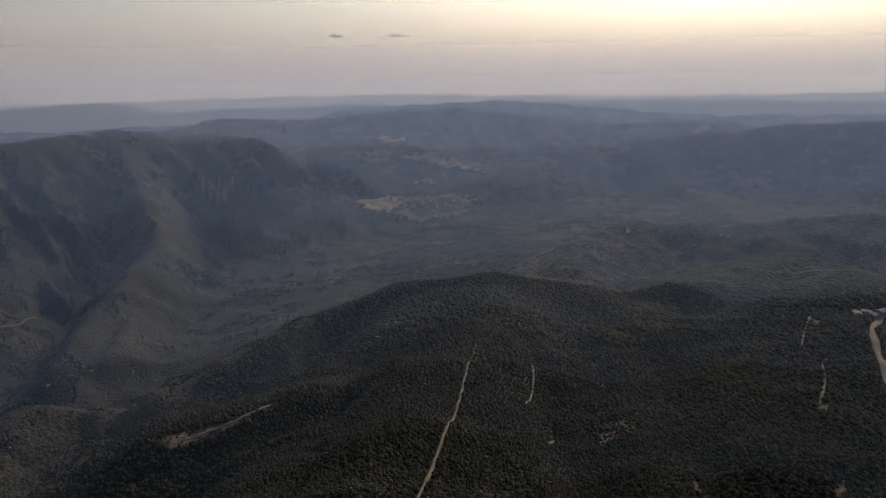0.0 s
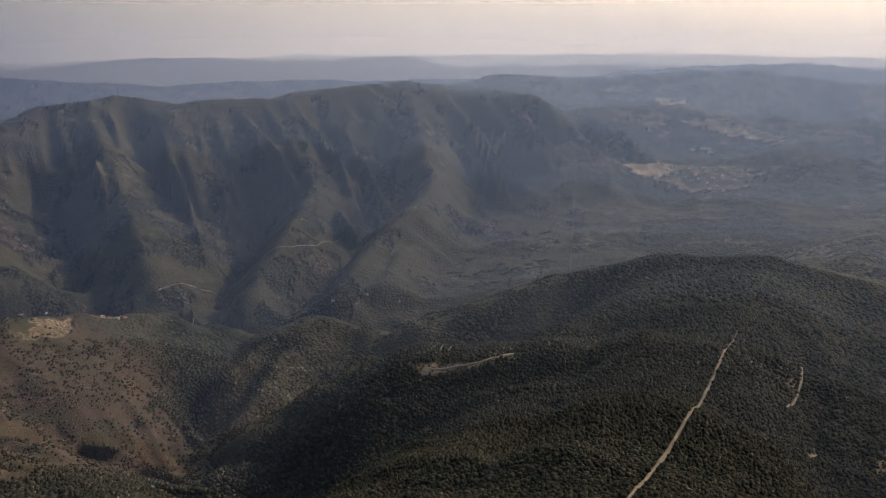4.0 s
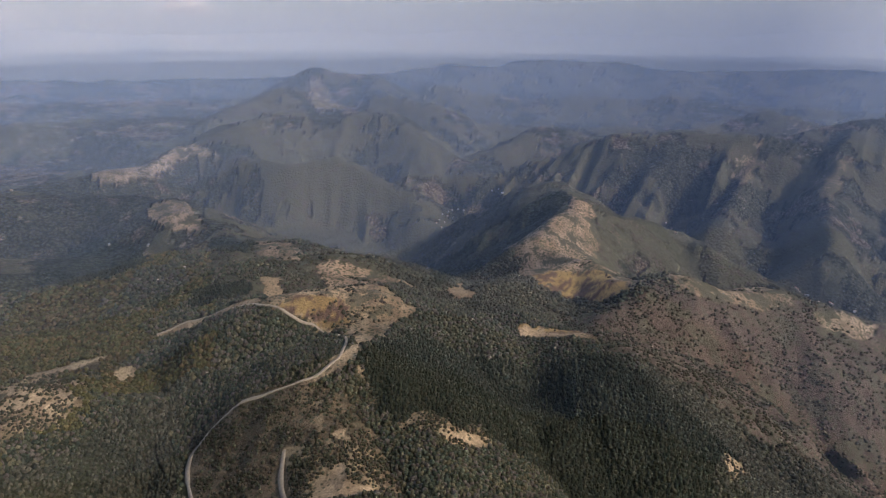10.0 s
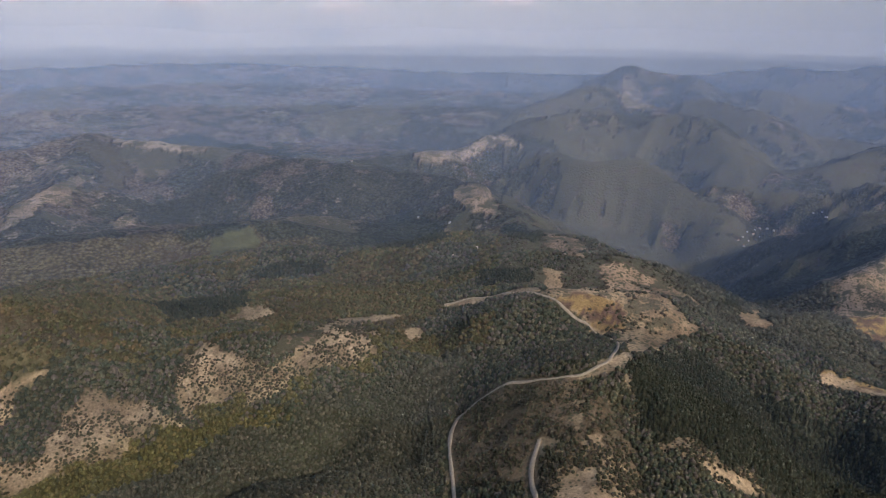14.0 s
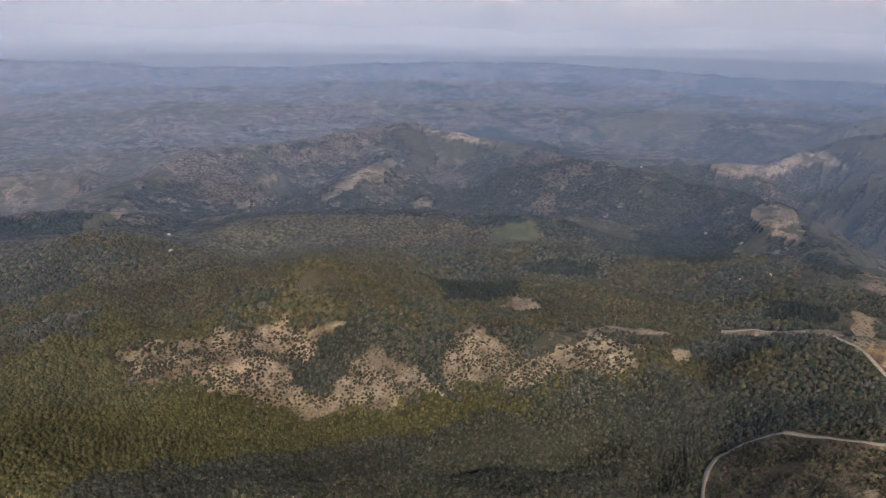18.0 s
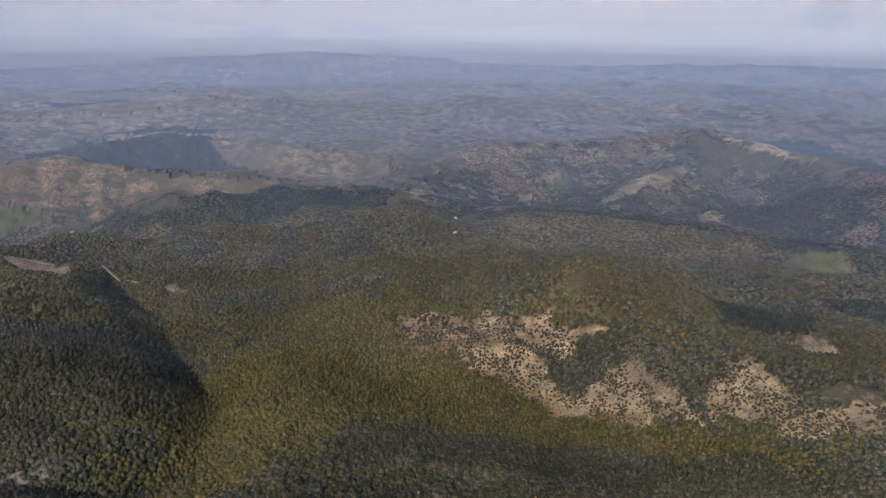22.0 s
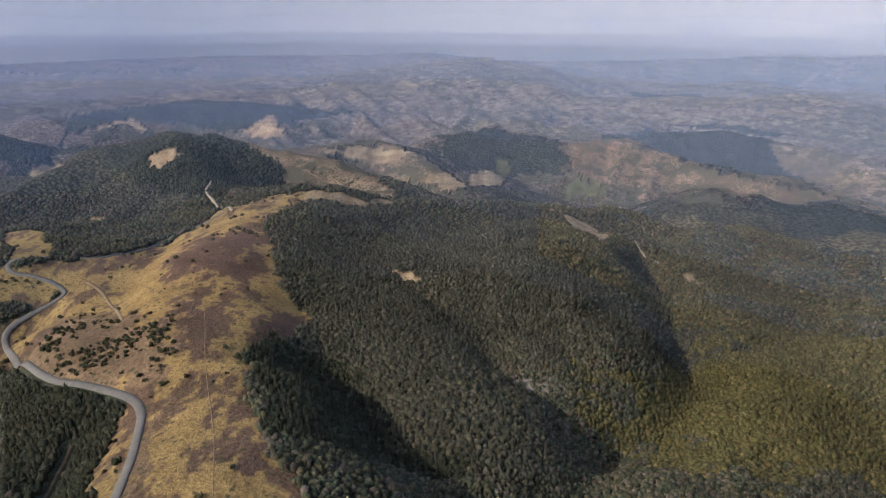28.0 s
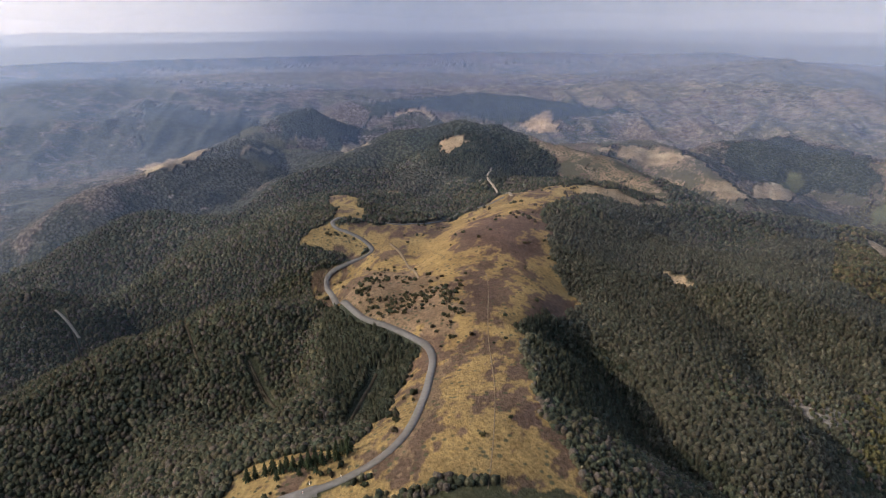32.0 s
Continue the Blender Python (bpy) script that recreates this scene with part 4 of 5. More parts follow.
patch("pale", 8, [(2153, -1932), (1957, -2212), (1839, -2554), (1657, -2815), (1582, -2740), (1646, -2284), (1766, -2060), (1963, -1874)])
patch("pale", 14, [(3329, -1415), (2473, -2713), (1684, -2860), (2020, -2284), (2428, -1926), (3112, -1311)])
patch("bracken", 8, [(666, -1533), (516, -1609), (385, -1599), (211, -1562), (128, -1547), (195, -1275), (383, -1520), (493, -1445), (587, -1463)])
patch("pale", 10, [(267, -2177), (-43, -2351), (-50, -1910), (99, -1959), (218, -2102)])
patch("pale", 10, [(733, -2657), (543, -3083), (111, -2920), (133, -2739), (466, -2687), (655, -2617)])
patch("tan", 5, [(830, -507), (836, -536), (826, -551), (800, -524), (798, -499)])
patch("tan", 5, [(639, -682), (605, -692), (669, -667)])
patch("bare", 5, [(-1148, 209), (-1142, 238), (-1112, 253), (-867, 182), (-1070, 276), (-751, 224), (-759, 197), (-768, 155), (-792, 121), (-827, 84), (-938, 100), (-961, 120), (-1035, 125), (-1076, 165)])
patch("grass", 5, [(-827, 84), (-839, 128), (-834, 199), (-751, 209), (-742, 178), (-774, 148)])
patch("bare", 5, [(-748, 250), (-764, 303), (-822, 420), (-802, 437), (-782, 385), (-750, 314)])
patch("bare", 5, [(-819, 478), (-850, 536), (-850, 585), (-818, 547), (-795, 479)])
patch("tan", 4, [(-583, 58), (-590, 85), (-563, 125), (-547, 127), (-566, 92), (-577, 60)])
patch("tan", 4, [(-732, -13), (-827, 4), (-736, 20), (-672, 15), (-676, -4)])
patch("pale", 8, [(-1784, 749), (-1810, 793), (-1712, 764), (-1661, 712)])
patch("pale", 8, [(-1688, 926), (-1663, 950), (-1584, 928), (-1518, 872), (-1568, 859)])
patch("pale", 8, [(-2359, 1159), (-2320, 1207), (-1855, 949), (-1863, 909)])
patch("pale", 12, [(-2980, -641), (-3039, -593), (-2953, -525), (-2414, -471), (-2411, -525)])
patch("slab", 6, [(-1215, -593), (-1217, -555), (-1191, -510), (-1098, -493), (-1114, -535)])
patch("bare", 6, [(-919, -292), (-949, -262), (-847, -207), (-691, -182), (-716, -218)])
patch("bare", 5, [(-1052, 125), (-1090, 180), (-1219, 233), (-1208, 255), (-1169, 253), (-1055, 184), (-989, 142)])
patch("pale", 8, [(-1739, 725), (-1821, 793), (-1837, 836), (-1750, 799), (-1648, 715)])
patch("pale", 8, [(-1642, 882), (-1700, 945), (-1679, 981), (-1574, 924), (-1521, 865)])
patch("tan", 8, [(-785, 2101), (-763, 2186), (-701, 2169), (-737, 2169)])
patch("tan", 8, [(-890, 2046), (-846, 2103), (-794, 2098), (-845, 2104)])
patch("tan", 10, [(-357, 3210), (-191, 3173), (-194, 3009), (-324, 3145)])
patch("tan", 10, [(-195, 2808), (-75, 2844), (22, 2786), (180, 2650), (67, 2698), (-98, 2769)])
patch("tan", 8, [(-812, 2104), (-732, 2171), (-720, 2075), (-789, 2087)])
patch("tan", 8, [(-208, 2620), (-49, 2628), (-48, 2587), (-117, 2626)])
patch("tan", 10, [(-308, 2175), (-197, 2459), (-157, 2179), (-245, 2114)])
patch("bare", 5, [(-267, 518), (-234, 520), (-180, 529), (-163, 540), (-166, 533), (-187, 517), (-244, 505)])
# shaded slope beside the heath, its darkness put into the tree colour
patch("deep_wood", 10, [(206, -150), (227, -189), (216, -201), (197, -206), (143, -172), (90, -178), (78, -196), (154, -118)])
patch("brush", 5, [(-388, -189), (-393, -149), (-390, -117), (-386, -94), (-348, -88), (-308, -88), (-288, -140), (-344, -172)])
patch("dotted", 4, [(-288, -85), (-323, -102), (-325, -90), (-313, -53), (-315, -41)])


def inside(px, py, poly):
    hit = np.zeros(px.shape, bool)
    a = np.roll(poly, 1, 0)
    for (x0, y0), (x1, y1) in zip(a, poly):
        if y0 != y1:
            hit ^= ((y0 > py) != (y1 > py)) & (px < (x1 - x0) * (py - y0) / (y1 - y0) + x0)
    return hit


def cover(x, y):
    """The index of the cover at each place of the plan."""
    r = np.hypot(x, y)
    az = np.degrees(np.arctan2(-x, y)) % 360
    k = np.full(x.shape, KINDS.index("wood"))
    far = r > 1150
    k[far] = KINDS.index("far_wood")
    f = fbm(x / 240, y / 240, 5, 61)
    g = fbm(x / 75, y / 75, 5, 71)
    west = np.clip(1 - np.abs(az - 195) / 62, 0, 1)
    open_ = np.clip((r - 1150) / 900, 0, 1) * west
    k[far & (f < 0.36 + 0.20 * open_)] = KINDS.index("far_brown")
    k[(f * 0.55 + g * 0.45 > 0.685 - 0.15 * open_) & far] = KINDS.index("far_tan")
    gorge = (az > 12) & (az < 112) & (r > 620)
    k[gorge & (g > 0.41) & (f < 0.64)] = KINDS.index("gorge")
    mid = (az > 112) & (az < 205) & (r > 500) & ~far
    k[mid & (f * 0.6 + g * 0.4 > 0.49)] = KINDS.index("olive")
    k[mid & (az < 180) & (r > 560) & (fbm(x / 110, y / 110, 5, 65) * 0.7 + g * 0.3 < 0.42)] = KINDS.index("moor")
    k[(r < 1150) & (f > 0.60) & (k == KINDS.index("wood"))] = KINDS.index("dark")
    w1, w2 = fbm(x / 22, y / 22, 3, 81) - 0.5, fbm(x / 22, y / 22, 3, 91) - 0.5
    v1, v2 = vnoise(x / 5, y / 5, 83) - 0.5, vnoise(x / 5, y / 5, 93) - 0.5
    for n, edge, poly in PATCHES:
        lo, hi = poly.min(0) - edge * 2, poly.max(0) + edge * 2
        m = np.where((x > lo[0]) & (x < hi[0]) & (y > lo[1]) & (y < hi[1]))[0]
        if len(m):
            h = inside(x[m] + edge * (2.6 * w1[m] + v1[m]), y[m] + edge * (2.6 * w2[m] + v2[m]), poly)
            k[m[h]] = n
    return k


def on_line(x, y, width, pts, extra=0.0):
    near = np.full(x.shape, 1e9)
    for a, b in zip(pts[:-1], pts[1:]):
        dx, dy = b[0] - a[0], b[1] - a[1]
        u = np.clip(((x - a[0]) * dx + (y - a[1]) * dy) / (dx * dx + dy * dy + 1e-9), 0, 1)
        near = np.minimum(near, np.hypot(x - a[0] - u * dx, y - a[1] - u * dy))
    return near < width / 2 + extra


LINES = {}
LINES["road"] = (3.6, [(170, -11), (167, -21), (163, -32), (160, -48), (164, -61), (181, -77), (209, -99), (223, -108), (234, -109), (248, -107), (283, -103), (316, -106), (387, -125), (396, -128), (401, -135), (404, -153), (404, -166), (408, -173), (422, -174), (437, -166), (443, -159), (455, -160), (465, -172)])
LINES["upper_road"] = (3.0, [(465, -172), (460, -196), (439, -214), (462, -251), (502, -302), (487, -325), (475, -351)])
LINES["forest_track"] = (2.5, [(-273, -132), (-295, -144), (-321, -160), (-351, -173), (-370, -174), (-385, -167), (-386, -142), (-383, -100), (-395, -88), (-415, -81), (-462, -85), (-510, -117), (-508, -136), (-537, -183), (-544, -209), (-555, -242), (-537, -275)])
LINES["firebreak_track"] = (1.95, [(-28, 261), (-21, 290), (-9, 353), (0, 397), (11, 473), (29, 612)])
LINES["clearing_track"] = (1.9, [(63, 487), (78, 545), (83, 596)])
LINES["farm_road"] = (5, [(333, 449), (350, 489), (378, 550), (422, 598), (428, 599)])
LINES["spur_path"] = (3.0, [(-266, -82), (-296, -97), (-321, -100)])
LINES["valley_road"] = (1.6, [(-1302, 695), (-1255, 742), (-853, 581), (-821, 668), (-987, 946)])
LINES["valley_lane"] = (1.5, [(-1079, 947), (-1076, 1053), (-1020, 1154), (-911, 1218), (-911, 1394)])
LINES["spur_crest_path"] = (2.2, [(-236, 511), (-206, 522), (-185, 525), (-164, 543)])
LINES["meadow_path"] = (0.4, [(122, -64), (141, -81), (170, -104), (214, -133), (255, -165), (280, -182)])
LINES["basin_lane"] = (2, [(331, -802), (305, -817), (277, -829), (207, -723), (167, -676)])
LINES["heath_path"] = (2.0, [(310, -153), (355, -173), (390, -184), (408, -187)])
LINES["ride_a"] = (2.4, [(319, -48), (303, -49), (289, -51)])
LINES["ride_b"] = (2.4, [(215, -61), (230, -76), (239, -86)])
LINES["ride_c"] = (2.0, [(386, -29), (349, -25), (336, -25)])
LINES["ride_d"] = (2.0, [(317, -47), (307, -48), (296, -49)])
LINES["ride_e"] = (2.0, [(345, 29), (354, 23), (486, 30)])
LINES["plantation_track"] = (2.2, [(483, 36), (470, 30), (454, 26)])
LINES["hill_track"] = (2.5, [(699, -507), (623, -440), (559, -408), (464, -351)])
LINES["far_lane"] = (1.9, [(306, 527), (334, 573), (367, 622), (379, 640)])
LINES["stony_track"] = (1.9, [(271, 433), (293, 465), (306, 495), (312, 499)])
LINES["lay_by"] = (6.0, [(170, -12), (168, -18), (165, -25)])

# places of houses and single trees
PLACES = {}
PLACES["village"] = [(-164.7, 2232.1), (-131.5, 2223.8), (-107.2, 2243.8), (-87.2, 2223.5), (-58.6, 2248.1), (-34.9, 2214.7), (-9.8, 2251.4), (19.9, 2276.3), (43.2, 2257.3), (-19.4, 2173.5), (-47.9, 2178.0), (-77.0, 2198.1), (-115.4, 2201.0), (-143.6, 2194.6), (69.1, 2269.0), (99.1, 2279.7), (-0.5, 2113.0), (-37.7, 2122.8), (-172.6, 2203.3), (-193.4, 2229.0), (-68.9, 2272.0), (28.9, 2224.7), (-29.5, 2275.1), (-92.1, 2190.5)]
PLACES["farm"] = [(391.7, 590.7), (404.6, 598.3), (408.8, 593.4), (422.4, 600.5)]
PLACES["farm2"] = [(656.1, 1528.2), (668.6, 1518.6)]
PLACES["valley_village"] = [(-1813.5, -45.4), (-1871.1, -30.1), (-1803.8, -17.2), (-1825.9, -0.7), (-1758.4, -52.5), (-1755.7, -37.5), (-1846.6, 15.7), (-1712.1, -59.2), (-1920.6, 99.3), (-1939.2, 120.8), (-1847.2, 126.2), (-1803.5, -13.6), (-1788.6, -29.8), (-1673.8, -43.9)]
PLACES["valley_strip"] = [(-1667.8, 544.8), (-1633.0, 550.1), (-1280.5, 440.5), (-1288.6, 710.3), (-1274.3, 723.9), (-1257.8, 736.0), (-1243.4, 755.0), (-840.2, 628.1), (-832.9, 648.0), (-825.7, 657.6)]
PLACES["valley6"] = [(-1292.4, 707.4), (-1277.0, 720.3), (-1256.0, 737.8), (-1240.6, 758.7), (-1222.3, 793.5), (-839.8, 630.2), (-827.9, 657.8)]
PLACES["hut"] = [(444.8, -1379.5), (-277.6, -1114.9), (-218.6, -879.5)]
PLACES["slope_house"] = [(-676.3, 1134.1), (-613.6, 1164.6), (-719.5, 1069.1)]
PLACES["plateau_house"] = [(-742.9, -368.5), (-785.2, -352.2), (-1068.2, -536.8), (-1106.6, -627.3), (-1327.1, -941.2)]
PLACES["row"] = [(192.4, -9.2), (191.7, -12.0), (189.6, -15.1), (189.0, -17.9), (185.4, -19.6), (186.3, -22.1), (182.9, -23.4), (182.7, -26.4), (179.2, -27.8), (180.2, -30.7), (177.3, -32.1), (178.5, -35.2), (175.1, -36.8), (177.0, -39.9), (175.6, -41.6), (182.7, -17.0), (177.9, -23.7), (174.0, -28.5)]
PLACES["posts"] = [(170.1, -24.3), (167.2, -20.7), (164.3, -33.6)]


# ---- ground sheet ----
RAD = np.concatenate([[0.02, 20, 45, 75, 100], 120 * (4950 / 120) ** np.linspace(0, 1, 470)])
NR = len(RAD)
ang = np.radians(np.concatenate([np.arange(-46, 288, 0.22), np.arange(288, 313.9, 1.0)]))  # finer towards what the flight looks at
NA = len(ang)
GX = (RAD[:, None] * -np.sin(ang)[None, :]).ravel()
GY = (RAD[:, None] * np.cos(ang)[None, :]).ravel()
GZ = ground(GX, GY)


def mesh_from(name, co, faces):
    me = bpy.data.meshes.new(name)
    k = faces.shape[1]
    me.vertices.add(len(co))
    me.vertices.foreach_set("co", np.asarray(co, np.float32).ravel())
    me.loops.add(faces.size)
    me.loops.foreach_set("vertex_index", faces.astype(np.int32).ravel())
    me.polygons.add(len(faces))
    me.polygons.foreach_set("loop_start", np.arange(0, faces.size, k, dtype=np.int32))
    me.update(calc_edges=True)
    return me


def paint(me, name, rgb):
    col = np.ones((len(rgb), 4), np.float32)
    col[:, :3] = rgb
    me.attributes.new(name, "FLOAT_COLOR", "POINT").data.foreach_set("color", col.ravel())


i, j = np.meshgrid(np.arange(NR - 1), np.arange(NA), indexing="ij")
i, j = i.ravel(), j.ravel()
q = np.stack([i * NA + j, (i + 1) * NA + j, (i + 1) * NA + (j + 1) % NA, i * NA + (j + 1) % NA], 1)[:, ::-1]
gm = mesh_from("ground", np.stack([GX, GY, GZ], 1), q)
gm.polygons.foreach_set("use_smooth", np.ones(len(q), bool))
GK = cover(GX, GY)
TAB = np.array([COVER[k][0] for k in KINDS])
WOOD = np.array([1.0 if k in ("wood", "far_wood", "deep_wood", "dark", "green", "olive") else 0.7 if k in ("gorge", "moor") else 0.0 for k in KINDS])
rgb = TAB[GK]
# dry grass and heather run into one another in streaks and tongues
GR, HE = KINDS.index("grass"), KINDS.index("heath")
b = 0.4 * fbm(GX / 26, GY / 26, 5, 101) + 0.35 * fbm((GX * 0.8 + GY * 0.6) / 8, (GX * 0.6 - GY * 0.8) / 26, 4, 103) + 0.25 * fbm(GX / 4.5, GY / 4.5, 3, 107)
mixed = np.clip((b - 0.525) / 0.022, 0, 1) * 0.92
rgb[GK == GR] += ((TAB[HE] - TAB[GR])[None] * mixed[:, None])[GK == GR]
mixed = np.clip((0.47 - b) / 0.03, 0, 1) * 0.85
rgb[GK == HE] += ((TAB[GR] - TAB[HE])[None] * mixed[:, None])[GK == HE]
# brown tussocks and washed-out stones on the bare patches
OPEN = np.isin(GK, [KINDS.index(s) for s in ("tan", "knoll", "rocks", "bare", "dotted", "pale", "field", "bracken", "slab")])
ox, oy = GX[OPEN], GY[OPEN]
step = np.clip(np.hypot(ox, oy) / 500, 1, 4)
o1, o2 = fbm(ox / (11 * step), oy / (11 * step), 4, 201), fbm(ox / (30 * step), oy / (30 * step), 4, 211)
turf = np.clip((0.6 * o1 + 0.4 * o2 - 0.50) / 0.12, 0, 1)[:, None] * 0.7
rgb[OPEN] = rgb[OPEN] * (1 - turf) + np.array((0.11, 0.078, 0.048)) * turf
rgb[OPEN] *= (0.82 + 0.5 * np.clip((o2 - 0.4) / 0.25, 0, 1))[:, None]
# the far country: woods, moor and dry pasture run into one another
FAR = np.isin(GK, [KINDS.index(s) for s in ("far_wood", "far_brown", "far_tan")])
GR_, GA = np.hypot(GX, GY), np.degrees(np.arctan2(-GX, GY)) % 360
DRY = np.clip(1.15 - np.abs(GA - 195) / 75, 0, 1) * np.clip((GR_ - 1100) / 700, 0, 1) * (1 + 0.5 * np.clip((GR_ - 2200) / 500, 0, 1))
WOODY = WOOD[GK]
rgb = rgb * (0.8 + 0.4 * fbm(GX / 60, GY / 60, 4, 111))[:, None]
rgb *= 1 + 0.25 * (fbm(GX / 300, GY / 300, 3, 121) - 0.5)[:, None] * np.array([1.2, 0.6, 0.2])
paint(gm, "cover", rgb)
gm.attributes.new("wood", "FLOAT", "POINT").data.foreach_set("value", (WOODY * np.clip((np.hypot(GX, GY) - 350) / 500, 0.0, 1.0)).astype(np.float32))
SPECK = {"bare": 0.7, "maquis": 0.55, "brush": 0.5, "pale": 0.8, "bracken": 0.8, "far_tan": 0.7, "far_brown": 0.9, "knoll": 0.55, "gorge": 1.0, "tan": 0.4, "grass": 0.36,
         "rocks": 0.4, "dotted": 0.4, "heath": 0.2, "scree": 0.5, "scrub": 0.4, "field": 0.1, "moor": 0.5, "slab": 0.6}
speck = np.array([SPECK.get(k, 0.0) for k in KINDS])[GK].astype(np.float32)
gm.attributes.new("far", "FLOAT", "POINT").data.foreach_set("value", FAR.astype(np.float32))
gm.attributes.new("dry", "FLOAT", "POINT").data.foreach_set("value", DRY.astype(np.float32))
gm.attributes.new("speck", "FLOAT", "POINT").data.foreach_set("value", speck)
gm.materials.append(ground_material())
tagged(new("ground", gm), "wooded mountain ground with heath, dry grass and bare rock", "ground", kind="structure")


# ---- roads and tracks ----
def smooth_line(pts, step=4.0):
    p = np.array(pts, float)
    for _ in range(3):
        a = p[:-1] * 0.75 + p[1:] * 0.25
        b = p[:-1] * 0.25 + p[1:] * 0.75
        p = np.concatenate([p[:1], np.stack([a, b], 1).reshape(-1, 2), p[-1:]])
    s = np.concatenate([[0], np.cumsum(np.hypot(*np.diff(p, axis=0).T))])
    u = np.linspace(0, s[-1], max(2, int(s[-1] / step)))
    return np.stack([np.interp(u, s, p[:, 0]), np.interp(u, s, p[:, 1])], 1)


def ribbon(name, width, pts, mat, lift, label, category, wander=0.0):
    p = smooth_line(pts)
    t = np.gradient(p, axis=0)
    t /= np.hypot(t[:, 0], t[:, 1])[:, None] + 1e-9
    nrm = np.stack([-t[:, 1], t[:, 0]], 1)
    w = width / 2 * (1 + wander * (vnoise(np.arange(len(p)) * 0.35, np.zeros(len(p)), 7) - 0.5))
    cols = []
    zc = ground(p[:, 0], p[:, 1])
    for k, drop in ((-1.0, -0.35), (-0.96, 0.0), (0.0, 0.05), (0.96, 0.0), (1.0, -0.35)):
        e = p + nrm * (w * k)[:, None]
        z = np.maximum(ground(e[:, 0], e[:, 1]), zc - 0.4) + lift + drop
        cols.append(np.stack([e[:, 0], e[:, 1], z], 1))
    co = np.stack(cols, 1).reshape(-1, 3)
    i, j = np.meshgrid(np.arange(len(p) - 1), np.arange(4), indexing="ij")
    i, j = i.ravel(), j.ravel()
    f = np.stack([i * 5 + j, (i + 1) * 5 + j, (i + 1) * 5 + j + 1, i * 5 + j + 1], 1)[:, ::-1]
    me = mesh_from(name, co, f)
    me.materials.append(mat)
    return tagged(new(name, me), label, category, kind="structure")


ASPHALT = plain("worn_asphalt", (0.098, 0.092, 0.086), 0.85, 0.5, 0.15, 0.2)
GRAVEL = plain("pale_gravel", (0.225, 0.182, 0.135), 0.95, 0.6, 0.25, 0.3)
EARTH = plain("trodden_earth", (0.15, 0.11, 0.07), 0.95, 0.6, 0.3, 0.3)
LITTER = plain("leaf_litter", (0.05, 0.04, 0.026), 0.95, 0.6, 0.3, 0.3)
for name, (w, pts) in LINES.items():
    if name in ("road", "lay_by"):
        ribbon(name, w, pts, ASPHALT, 0.35, "worn grey asphalt mountain road winding over the pass", "road")
    elif name == "upper_road":
        ribbon(name, w, pts, ASPHALT, 0.35, "narrow grey asphalt road along the heath edge", "road")
    elif name in ("meadow_path", "heath_path"):
        ribbon(name, w, pts, EARTH, 0.1, "trodden brown footpath through dry grass", "path", 0.7)
    elif name.startswith("ride"):
        ribbon("forest_ride", w * 0.7, pts, LITTER, 0.2, "narrow dark ride cut through the plantation", "path", 0.6)
    else:
        ribbon(name, w, pts, GRAVEL, 0.4 if np.hypot(*pts[0]) < 700 else 1.5, "pale gravel track through the woods", "track", 0.5)


# ---- woods ----
def ico(level):
    bm = bmesh.new()
    bmesh.ops.create_icosphere(bm, subdivisions=level, radius=1.0)
    v = np.array([p.co[:] for p in bm.verts])
    f = np.array([[p.index for p in t.verts] for t in bm.faces])
    bm.free()
    return v, f


def cone_tree(sides, tiers, rng):
    v, f = [], []
    for k in range(tiers):
        z0, z1 = k / tiers * 0.86, min(1.0, (k + 1.75) / tiers)
        rad = (1 - k / tiers) ** 0.85 * 0.5
        n0 = len(v)
        for s in range(sides):
            a = 2 * math.pi * (s + 0.5 * (k % 2)) / sides + rng.uniform(-0.2, 0.2)
            rr = rad * rng.uniform(0.72, 1.15)
            v.append((rr * math.cos(a), rr * math.sin(a), z0 + rng.uniform(-0.05, 0.05)))
        v.append((rng.uniform(-0.03, 0.03), rng.uniform(-0.03, 0.03), z1))
        f += [(n0 + s, n0 + (s + 1) % sides, n0 + sides) for s in range(sides)]
    return np.array(v), np.array(f)


def round_tree(level, rng):
    """A crown of bulging clumps, about one high and one wide, standing at z = 0."""
    v, f = ico(level)
    k = rng.uniform(0, 50)
    d = np.array([0.5 + 0.62 * noise.fractal(Vector(p * 1.6) + Vector((k, 0, 0)), 0.8, 2.0, 3) for p in v])
    v = v * np.clip(d, 0.26, 0.85)[:, None]
    v[:, 2] = np.maximum(v[:, 2] * 1.05 + 0.42, 0.02)
    return v, f


def low_tree(rng):
    v = np.array([(1, 0, 0.42), (0, 1, 0.42), (-1, 0, 0.42), (0, -1, 0.42), (0, 0, 1.0)], float)
    v[:4, :2] *= np.array([[rng.uniform(0.4, 0.62)] for _ in range(4)])
    v[:, 2] *= rng.uniform(0.8, 1.1)
    low = v[:4] * (0.75, 0.75, 0.0)
    f = [(k, (k + 1) % 4, 4) for k in range(4)] + [(5 + k, (k + 1) % 4, k) for k in range(4)]
    return np.concatenate([v, low]), np.array(f)


